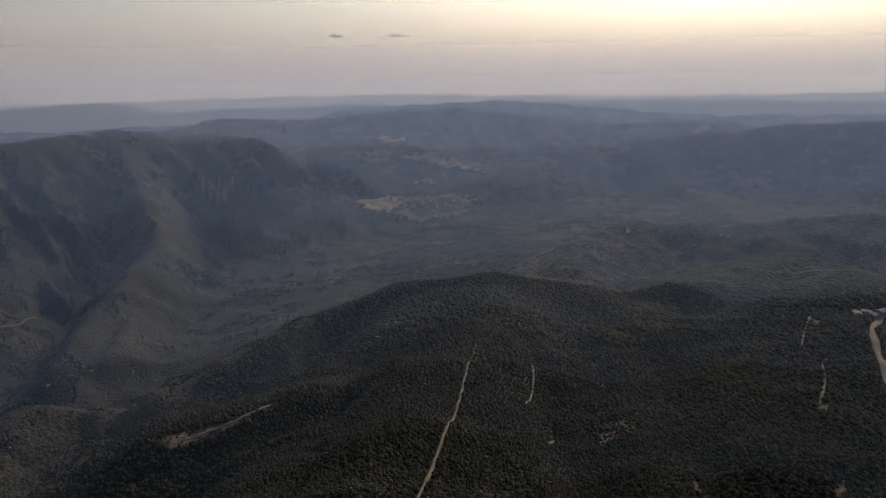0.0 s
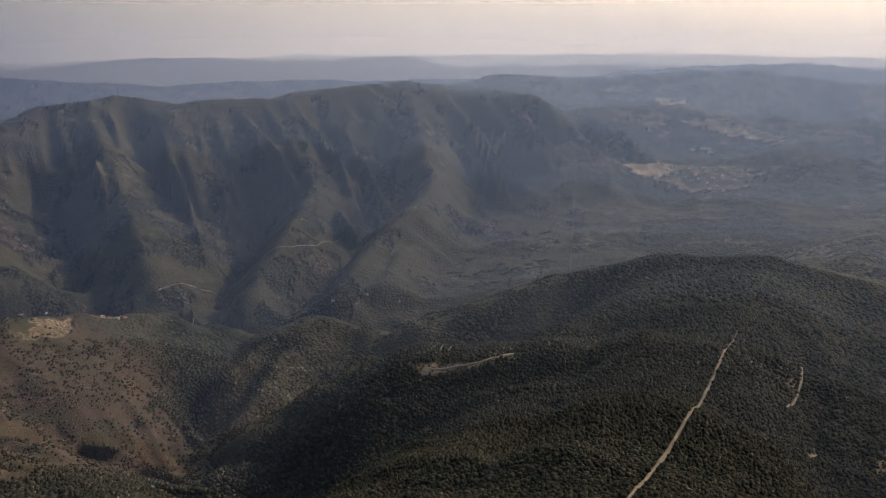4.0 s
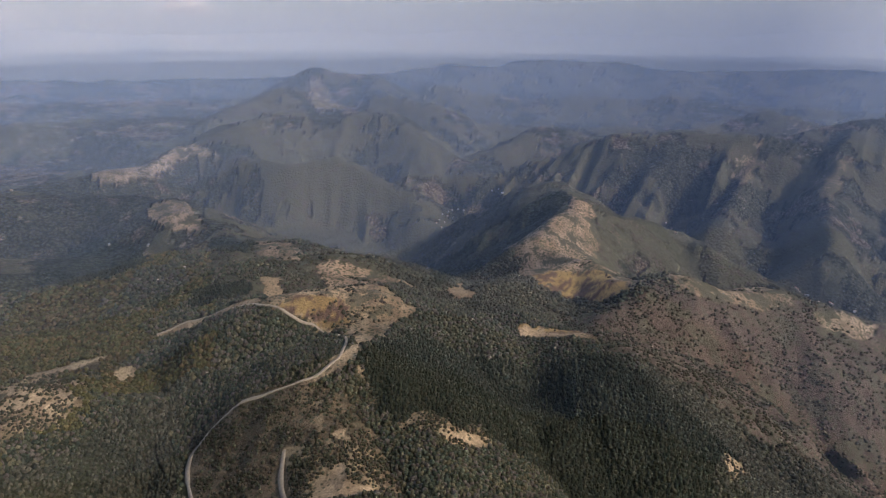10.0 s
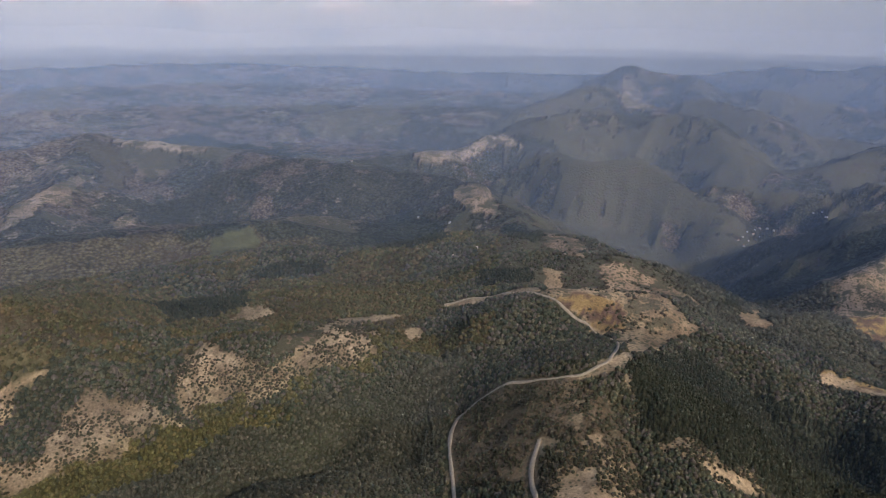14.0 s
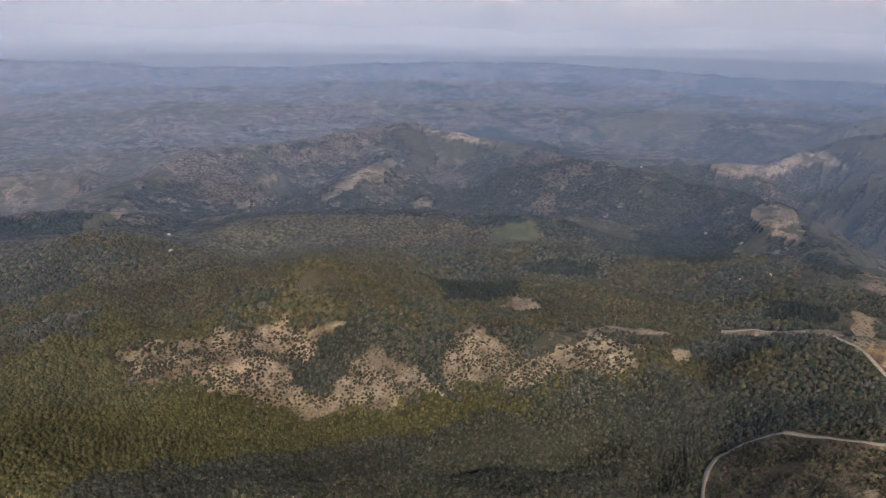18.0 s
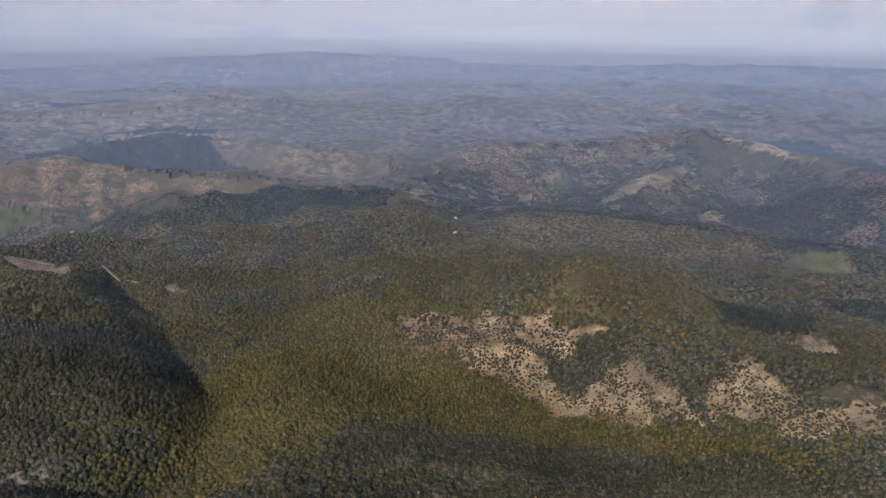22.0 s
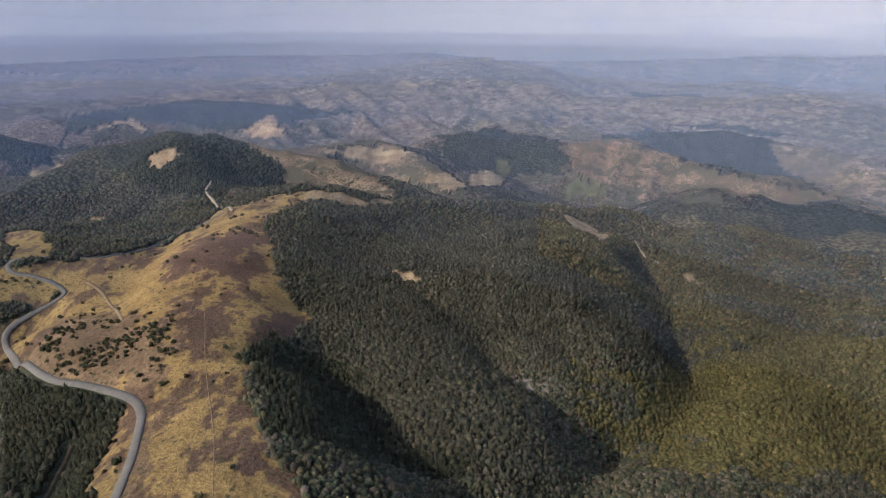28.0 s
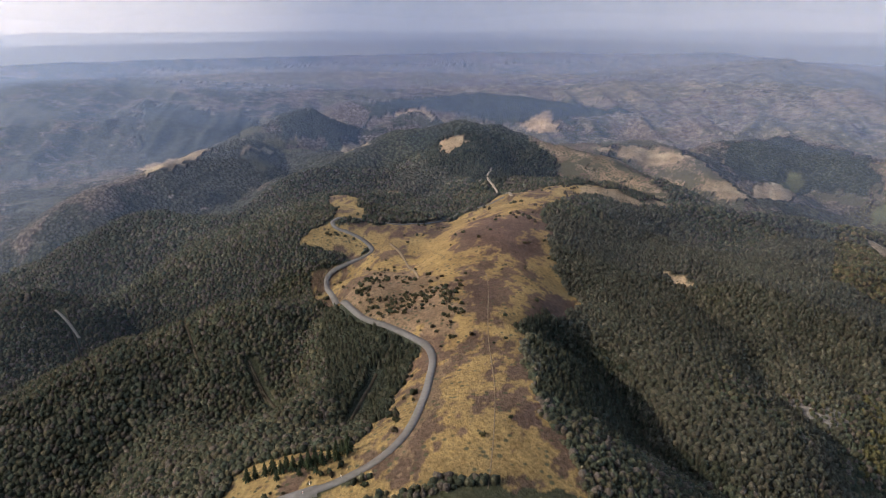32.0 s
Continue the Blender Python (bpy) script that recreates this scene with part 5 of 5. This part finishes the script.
def mid_tree(rng):
    """A crown of two uneven rings and a top."""
    n = 6
    v = []
    for z, rad in ((0.12, 0.46), (0.58, 0.50)):
        for k in range(n):
            a = 2 * math.pi * (k + 0.5 * (z > 0.3)) / n + rng.uniform(-0.25, 0.25)
            q = rad * rng.uniform(0.72, 1.2)
            v.append((q * math.cos(a), q * math.sin(a), z + rng.uniform(-0.1, 0.14)))
    v.append((rng.uniform(-0.14, 0.14), rng.uniform(-0.14, 0.14), rng.uniform(0.88, 1.05)))
    f = [t for k in range(n) for t in ((k, (k + 1) % n, n + k), ((k + 1) % n, n + (k + 1) % n, n + k), (n + k, n + (k + 1) % n, 2 * n))]
    return np.array(v), np.array(f)


rng = random.Random(4)
SHAPES = {
    "mid_round": [mid_tree(rng) for _ in range(16)], "mid_cone": [cone_tree(6, 2, rng) for _ in range(6)],
    "low_round": [low_tree(rng) for _ in range(10)], "low_cone": [cone_tree(5, 2, rng) for _ in range(5)],
}
LEAF = leaf_material("leaves")
npr = np.random.RandomState(11)


def scatter(spacing, r0, r1, a0=-37.0, a1=273.0):
    """Jittered places, so far apart, in a ring of the plan."""
    n = int(r1 / spacing) + 1
    gx, gy = np.meshgrid(np.arange(-n, n + 1), np.arange(-n, n + 1))
    x = (gx.ravel() + npr.uniform(-0.46, 0.46, gx.size)) * spacing
    y = (gy.ravel() + npr.uniform(-0.46, 0.46, gx.size)) * spacing
    r = np.hypot(x, y)
    az = (np.degrees(np.arctan2(-x, y)) - a0) % 360
    m = (r > r0) & (r < r1) & (az < a1 - a0)
    return x[m], y[m]


PALETTE = {  # crown colours by tree kind
    1: [(0.062, 0.061, 0.038), (0.050, 0.055, 0.035), (0.081, 0.071, 0.043), (0.080, 0.066, 0.054), (0.040, 0.047, 0.032)],
    2: [(0.062, 0.060, 0.036), (0.052, 0.052, 0.033), (0.083, 0.066, 0.046)],
    3: [(0.098, 0.086, 0.034), (0.088, 0.081, 0.033), (0.111, 0.091, 0.040), (0.077, 0.071, 0.032)],
    4: [(0.091, 0.077, 0.035), (0.077, 0.071, 0.033), (0.105, 0.078, 0.040), (0.062, 0.063, 0.030)],
    5: [(0.052, 0.052, 0.036), (0.061, 0.057, 0.040), (0.075, 0.067, 0.048), (0.045, 0.047, 0.034)],
    # kind 6: dense wood, and shade painted as dark crowns
    6: [(0.032, 0.035, 0.023), (0.037, 0.039, 0.024), (0.042, 0.041, 0.027), (0.027, 0.032, 0.022)],
}
SHARE = np.array([COVER[k][1] for k in KINDS])
SORT = np.array([COVER[k][2] for k in KINDS])


SINGLE = [KINDS.index(s) for s in ("grass", "heath", "scrub")]  # here each bush is a thing of its own


def woods(name, label, spacing, r0, r1, near, a1=273.0, rise=1.0):
    x, y = scatter(spacing, r0, r1, -44.0, a1)
    k = cover(x, y)
    share = SHARE[k]
    clump = fbm(x / 14, y / 14, 3, 131)
    keep = np.where(share >= 0.8, npr.uniform(size=len(x)) < share, (clump + 0.25 * npr.uniform(-1, 1, len(x))) < 0.13 + 0.58 * share) & (share > 0)
    for nm, (w, pts) in LINES.items():
        keep &= ~on_line(x, y, w, pts, 2.2 if w > 2 else 0.8)
    keep &= ~(np.isin(k, SINGLE) & (np.hypot(x, y) < 470))
    x, y, k = x[keep], y[keep], k[keep]
    z = ground(x, y)
    kind = SORT[k]
    size = spacing * npr.uniform(0.85, 1.55, len(x)) * np.where(kind == 2, 0.75, 1.05) * (0.85 + 0.4 * fbm(x / 40, y / 40, 2, 141))
    conifer = np.where(kind == 6, 0.45, np.where(kind == 5, 0.12, np.where(kind == 1, 0.07, 0.02))) > npr.uniform(size=len(x))
    turn = npr.uniform(0, 2 * math.pi, len(x))
    shade = npr.uniform(0.75, 1.25, len(x)) * (0.72 + 0.56 * fbm(x / 70, y / 70, 3, 151))
    pick = npr.randint(0, 1000, len(x))
    tint = np.zeros((len(x), 3))
    for s, cols in PALETTE.items():
        m = kind == s
        tint[m] = np.array(cols)[pick[m] % len(cols)]
    tint *= (np.where((kind == 1) | (kind >= 5), 1.0, 0.85) * shade)[:, None]
    V, F, C, base = [], [], [], 0
    for con in (False, True):
        shapes = SHAPES[near + ("cone" if con else "round")]
        for n, (v, f) in enumerate(shapes):
            m = np.where((conifer == con) & (pick // 7 % len(shapes) == n))[0]
            if not len(m):
                continue
            c, s = np.cos(turn[m]), np.sin(turn[m])
            wide = size[m] * (1.0 if con else 1.12)
            tall = size[m] * rise * (1.45 if con else 1.05) * npr.uniform(0.85, 1.25, len(m))
            vx = (v[None, :, 0] * c[:, None] - v[None, :, 1] * s[:, None]) * wide[:, None] + x[m][:, None]
            vy = (v[None, :, 0] * s[:, None] + v[None, :, 1] * c[:, None]) * wide[:, None] + y[m][:, None]
            vz = v[None, :, 2] * tall[:, None] + z[m][:, None] - 0.3
            V.append(np.stack([vx, vy, vz], 2).reshape(-1, 3))
            F.append((f[None] + (np.arange(len(m)) * len(v))[:, None, None]).reshape(-1, 3) + base)
            C.append(np.repeat(tint[m], len(v), 0))
            base += len(m) * len(v)
    me = mesh_from(name, np.concatenate(V), np.concatenate(F))
    me.polygons.foreach_set("use_smooth", np.ones(len(me.polygons), bool))
    paint(me, "tint", np.concatenate(C))
    me.materials.append(LEAF)
    tagged(new(name, me), label, "woods", kind="stuff")


woods("near_woods", "dense dark green mixed wood on the slopes below the pass", 1.75, 140, 220, "mid_", 300.0)
woods("close_woods", "dense green and brown mixed wood on the slopes", 1.8, 220, 340, "mid_", 300.0)
woods("slope_woods", "dense green and brown mixed wood on the slopes", 2.1, 340, 480, "low_", 296.0, 0.9)
woods("middle_woods", "mixed green and brown wood on the slopes", 2.8, 480, 700, "low_", 284.0, 0.8)
woods("far_woods", "mixed green wood covering the hills", 4.2, 700, 1000, "low_", 278.0, 0.65)


# ---- houses, single trees, clouds ----
def part(name, verts, faces, mat, parent, label=""):
    me = bpy.data.meshes.new(name)
    me.from_pydata([tuple(v) for v in verts], [], [tuple(f) for f in faces])
    me.materials.append(mat)
    me.update()
    ob = new(name, me)
    ob.parent = parent
    if label:
        ob["label"] = label
    return ob


def slab(x0, x1, y0, y1, z0, z1):
    v = [(x, y, z) for z in (z0, z1) for x, y in ((x0, y0), (x1, y0), (x1, y1), (x0, y1))]
    return v, [(3, 2, 1, 0), (4, 5, 6, 7), (0, 1, 5, 4), (1, 2, 6, 5), (2, 3, 7, 6), (3, 0, 4, 7)]


WALLS = [plain("lime_plaster", (0.30, 0.26, 0.21), 0.9, 0.9, 0.15), plain("grey_stone", (0.26, 0.235, 0.2), 0.9, 1.2, 0.25), plain("white_render", (0.34, 0.31, 0.275), 0.9, 0.8, 0.1)]
ROOFS = [plain("clay_tiles", (0.36, 0.20, 0.13), 0.85, 2.0, 0.25, 0.5), plain("slate", (0.19, 0.19, 0.20), 0.7, 2.0, 0.2, 0.4), plain("weathered_tiles", (0.42, 0.31, 0.24), 0.85, 2.0, 0.25, 0.5)]
DARK_GLASS = plain("window_glass", (0.03, 0.035, 0.04), 0.15, 1.0, 0.1, 0.0)
TIMBER = plain("timber", (0.16, 0.10, 0.06), 0.8, 2.0, 0.2)
BARK = plain("bark", (0.12, 0.09, 0.065), 0.95, 3.0, 0.3, 0.6)


def house(L, W, H, wall, roof, label):
    """A gabled house with overhanging roof, chimney, door and two rows of windows."""
    ob = new("house")
    tagged(ob, label, "house")
    r = W * 0.36
    v = [(-L, -W, -3), (L, -W, -3), (L, W, -3), (-L, W, -3), (-L, -W, H), (L, -W, H), (L, W, H), (-L, W, H), (-L, 0, H + r), (L, 0, H + r)]
    part("wall", v, [(0, 1, 5, 4), (2, 3, 7, 6), (1, 2, 6, 9, 5), (3, 0, 4, 8, 7), (3, 2, 1, 0)], wall, ob)
    o, t = 0.5, 0.25
    for s in (-1, 1):
        e = H - r * o / W
        v = [(-L - o, s * (W + o), e), (L + o, s * (W + o), e), (L + o, 0, H + r), (-L - o, 0, H + r)]
        v += [(x, y, z + t) for x, y, z in v]
        part("roof", v, [(3, 2, 1, 0), (4, 5, 6, 7), (0, 1, 5, 4), (1, 2, 6, 5), (2, 3, 7, 6), (3, 0, 4, 7)], roof, ob)
    part("chimney", *slab(L * 0.4, L * 0.4 + 0.9, -0.5, 0.5, H, H + r + 1.1), wall, ob)
    part("door", *slab(-0.6, 0.6, -W - 0.06, -W + 0.1, 0, 2.1), TIMBER, ob)
    for s in (-1, 1):
        for x in (-0.62, -0.25, 0.3, 0.66):
            for z in (1.0, 3.7):
                if z + 1.2 < H:
                    part("window", *slab(x * L - 0.5, x * L + 0.5, s * W - 0.05, s * W + 0.05, z, z + 1.25), DARK_GLASS, ob)
    return ob


def set_down(ob, x, y, turn, scale=1.0):
    z = float(ground(np.array([x]), np.array([y]))[0])
    return pose(x, y, z, 0, 0, turn) @ Matrix.Diagonal((scale, scale, scale, 1))


KINDS_OF_HOUSE = [
    house(6.0, 4.2, 5.6, WALLS[0], ROOFS[0], "pale plastered village house with clay tile roof"),
    house(7.5, 4.6, 5.2, WALLS[1], ROOFS[1], "grey stone farmhouse with dark slate roof"),
    house(5.0, 4.0, 5.8, WALLS[2], ROOFS[2], "white rendered house with weathered tile roof"),
]
hr = random.Random(8)
used = set()
for group, scale in (("village", 0.85), ("farm", 0.75), ("farm2", 0.7), ("valley_village", 0.42), ("valley_strip", 0.4), ("valley6", 0.4), ("hut", 0.5), ("slope_house", 0.5), ("plateau_house", 0.38)):
    for x, y in PLACES[group]:
        k = hr.randrange(3)
        m = set_down(None, x, y, hr.uniform(0, 180))
        if k not in used:
            used.add(k)
            ob = KINDS_OF_HOUSE[k]
            ob.matrix_basis = m
        else:
            ob = copy_thing(KINDS_OF_HOUSE[k], m)
        ob.scale = (scale, scale, scale)
        ob["group"] = "houses of the hamlets" if group != "village" else "houses of the village"


def fir(seed):
    """A young conifer: trunk and tiers of drooping, ragged branches."""
    g = random.Random(seed)
    ob = new("conifer")
    tagged(ob, "young dark green conifer standing in dry grass", "tree", "row of conifers by the road")
    n = 7
    v = [(0.16 * math.cos(2 * math.pi * k / n), 0.16 * math.sin(2 * math.pi * k / n), -0.5) for k in range(n)] + [(0.02, 0, 4.4)]
    part("trunk", v, [(k, (k + 1) % n, n) for k in range(n)], BARK, ob)
    v, f = [], []
    for tier in range(11):
        z = 0.45 + tier * 0.42
        rad = 1.55 * (1 - tier / 11.5) ** 0.8
        for s in range(9):
            a = 2 * math.pi * (s + 0.5 * (tier % 2)) / 9 + g.uniform(-0.25, 0.25)
            rr, w = rad * g.uniform(0.7, 1.2), 0.30
            b = len(v)
            v += [(0.05 * math.cos(a), 0.05 * math.sin(a), z + 0.55), (rr * 0.6 * math.cos(a - w), rr * 0.6 * math.sin(a - w), z + 0.12), (rr * math.cos(a), rr * math.sin(a), z - 0.18), (rr * 0.6 * math.cos(a + w), rr * 0.6 * math.sin(a + w), z + 0.12), (rr * 0.55 * math.cos(a), rr * 0.55 * math.sin(a), z + 0.34)]
            f += [(b, b + 1, b + 4), (b + 1, b + 2, b + 4), (b + 2, b + 3, b + 4), (b + 3, b, b + 4)]
    c = part("crown", v, f, LEAF, ob)
    paint(c.data, "tint", np.tile((0.036, 0.048, 0.024), (len(v), 1)) * np.random.RandomState(seed).uniform(0.7, 1.3, (len(v), 1)))
    return ob


firs = [fir(s) for s in range(3)]
for n, (x, y) in enumerate(PLACES["row"]):
    s = hr.uniform(1.0, 1.6) * (0.6 if n > 14 else 1.0)
    m = set_down(None, x, y, hr.uniform(0, 360))
    if n < 3:
        ob = firs[n]
        ob.matrix_basis = m
    else:
        ob = copy_thing(firs[n % 3], m)
    ob.scale = (s, s, s * hr.uniform(0.9, 1.15))


def bush(seed, tints, label):
    """A low thorny bush: short stem and a ragged crown of leaf clumps."""
    g = random.Random(seed)
    ob = new("bush")
    tagged(ob, label, "bush", "bushes on the heath")
    n = 6
    v = [(0.09 * math.cos(2 * math.pi * k / n), 0.09 * math.sin(2 * math.pi * k / n), -0.4) for k in range(n)] + [(0.0, 0, 0.9)]
    part("stem", v, [(k, (k + 1) % n, n) for k in range(n)], BARK, ob)
    V, F = [], []
    for c in range(7):
        a, d = g.uniform(0, 6.28), g.uniform(0.15, 0.75)
        s = g.uniform(0.42, 0.75)
        v0, f0 = round_tree(1, g)
        F += [tuple(int(i) + len(V) for i in f) for f in f0]
        V += [(p[0] * s * 1.5 + d * math.cos(a), p[1] * s * 1.5 + d * math.sin(a), p[2] * s * 1.6 + g.uniform(0.0, 0.35)) for p in v0]
    cr = part("crown", V, F, LEAF, ob)
    cr.data.polygons.foreach_set("use_smooth", np.ones(len(F), bool))
    paint(cr.data, "tint", np.tile(tints, (len(V), 1)) * np.random.RandomState(seed).uniform(0.75, 1.25, (len(V), 1)))
    return ob


bushes = [bush(31, (0.046, 0.048, 0.026), "dark green bush growing in dry grass"), bush(32, (0.058, 0.054, 0.028), "olive green bush on the heath"),
          bush(33, (0.060, 0.048, 0.030), "brownish dry bush on the heath"), bush(34, (0.040, 0.045, 0.027), "dark evergreen bush beside the road")]
bx, by = scatter(3.0, 110, 470, 190.0, 300.0)
bk = cover(bx, by)
want = np.where(bk == KINDS.index("scrub"), 0.5, np.where(bk == KINDS.index("grass"), 0.016, np.where(bk == KINDS.index("heath"), 0.035, 0.0)))
near_road = on_line(bx, by, 5.0, LINES["road"][1], 7.0)
want = np.where(near_road & (want > 0), 0.2, want)
bc = fbm(bx / 16, by / 16, 3, 191)
pick = (npr.uniform(size=len(bx)) < want * np.clip((bc - 0.32) / 0.2, 0.1, 2.0)) & ~on_line(bx, by, 5.0, LINES["road"][1], 1.4) & ~on_line(bx, by, 4.0, LINES["upper_road"][1], 1.2)
spots = np.where(pick)[0]
npr.shuffle(spots)
bz = ground(bx[spots], by[spots])
for n, i in enumerate(spots[:290]):
    s = hr.uniform(0.6, 1.6)
    m = pose(bx[i], by[i], bz[n], 0, 0, hr.uniform(0, 360))
    if n < 4:
        ob = bushes[n]
        ob.matrix_basis = m
    else:
        ob = copy_thing(bushes[hr.randrange(4)], m)
    ob.scale = (s, s, s * hr.uniform(0.8, 1.3))

POST_WHITE = plain("white_paint", (0.78, 0.77, 0.74), 0.5, 2.0, 0.08, 0.05)
POST_RED = plain("red_band", (0.45, 0.05, 0.04), 0.5, 2.0, 0.08, 0.05)
for x, y in PLACES["posts"]:
    ob = tagged(new("marker_post"), "white roadside marker post with a red band", "post", "marker posts by the road")
    n = 10
    ring = [(math.cos(2 * math.pi * k / n), math.sin(2 * math.pi * k / n)) for k in range(n)]
    for name, r0, z0, z1, mat in (("pole", 0.09, -0.3, 1.15, POST_WHITE), ("band", 0.10, 0.75, 0.95, POST_RED), ("cap", 0.11, 1.15, 1.22, POST_WHITE)):
        v = [(a * r0, b * r0, z) for z in (z0, z1) for a, b in ring]
        part(name, v, [(k, (k + 1) % n, n + (k + 1) % n, n + k) for k in range(n)] + [tuple(range(n, 2 * n))], mat, ob)
    ob.matrix_basis = set_down(None, x, y, 0)


def cloud(az, el, wide, high, seed, r=4540):
    """A low cumulus bank: many swelling lumps on a flat base."""
    g = random.Random(seed)
    v0, f0 = ico(2)
    V, F = [], []
    for k in range(34):
        x = g.gauss(0, 0.42) * wide
        s = max(0.12, 1 - (abs(x) / wide) ** 1.5) * high * g.uniform(0.35, 0.75)
        d = np.array([1 + 0.35 * noise.noise(Vector(p) * 1.7 + Vector((k * 3.1, seed, 0))) for p in v0])
        p = v0 * d[:, None] * (s * g.uniform(1.3, 2.4), s, s)
        p[:, 2] = np.where(p[:, 2] < 0, p[:, 2] * 0.25, p[:, 2])
        F += [tuple(int(i) + len(V) for i in t) for t in f0]
        V += [tuple(q + np.array((x, g.uniform(-40, 40), g.uniform(0, 0.25) * high))) for q in p]
    me = bpy.data.meshes.new("cloud")
    me.from_pydata(V, [], F)
    me.polygons.foreach_set("use_smooth", np.ones(len(F), bool))
    me.materials.append(CLOUD)
    ob = tagged(new("cloud", me), "small white cumulus cloud low over the horizon", "cloud", "clouds over the horizon")
    a = radians(az)
    ob.matrix_basis = pose(-r * math.sin(a), r * math.cos(a), 150 + r * math.tan(radians(el)), 0, 0, az)


CLOUD = haze_material("cloud", 0.045, 9000, 9900, (1.0, 0.86, 0.76, 1), (1.0, 0.86, 0.76, 1))
for n, (az, el, wide, high) in enumerate(((126, 0.75, 420, 100), (138, 1.1, 300, 80), (112, 1.2, 340, 85), (150, 1.0, 260, 70), (176, 1.3, 260, 70), (184, 0.95, 240, 70), (196, 1.1, 260, 75), (203, 1.5, 260, 60), (174, 0.8, 90, 40), (4.2, 2.9, 130, 26), (9.0, 2.9, 60, 26))):
    cloud(az, el, wide, high, 20 + n)


# ---- haze as tinted see-through shells ----
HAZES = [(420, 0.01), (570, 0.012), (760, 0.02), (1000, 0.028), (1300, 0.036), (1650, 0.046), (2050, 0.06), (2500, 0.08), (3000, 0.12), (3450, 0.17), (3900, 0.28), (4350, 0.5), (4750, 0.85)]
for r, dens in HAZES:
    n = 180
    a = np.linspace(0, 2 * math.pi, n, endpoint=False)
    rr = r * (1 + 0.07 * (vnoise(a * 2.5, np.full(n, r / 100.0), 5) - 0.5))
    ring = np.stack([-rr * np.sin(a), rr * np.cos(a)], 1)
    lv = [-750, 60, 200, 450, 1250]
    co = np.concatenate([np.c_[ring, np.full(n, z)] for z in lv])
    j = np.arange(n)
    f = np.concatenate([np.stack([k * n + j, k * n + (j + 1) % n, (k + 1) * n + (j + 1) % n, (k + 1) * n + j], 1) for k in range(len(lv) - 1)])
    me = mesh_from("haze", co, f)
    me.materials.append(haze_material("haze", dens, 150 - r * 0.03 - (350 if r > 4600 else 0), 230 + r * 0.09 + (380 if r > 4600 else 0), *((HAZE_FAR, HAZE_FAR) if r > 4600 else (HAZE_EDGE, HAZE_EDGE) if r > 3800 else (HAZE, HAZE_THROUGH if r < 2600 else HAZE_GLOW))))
    tagged(new("haze", me), "tinted see-through shell standing in for haze over the hills", "haze", kind="structure")
scene.cycles.transparent_max_bounces = 48
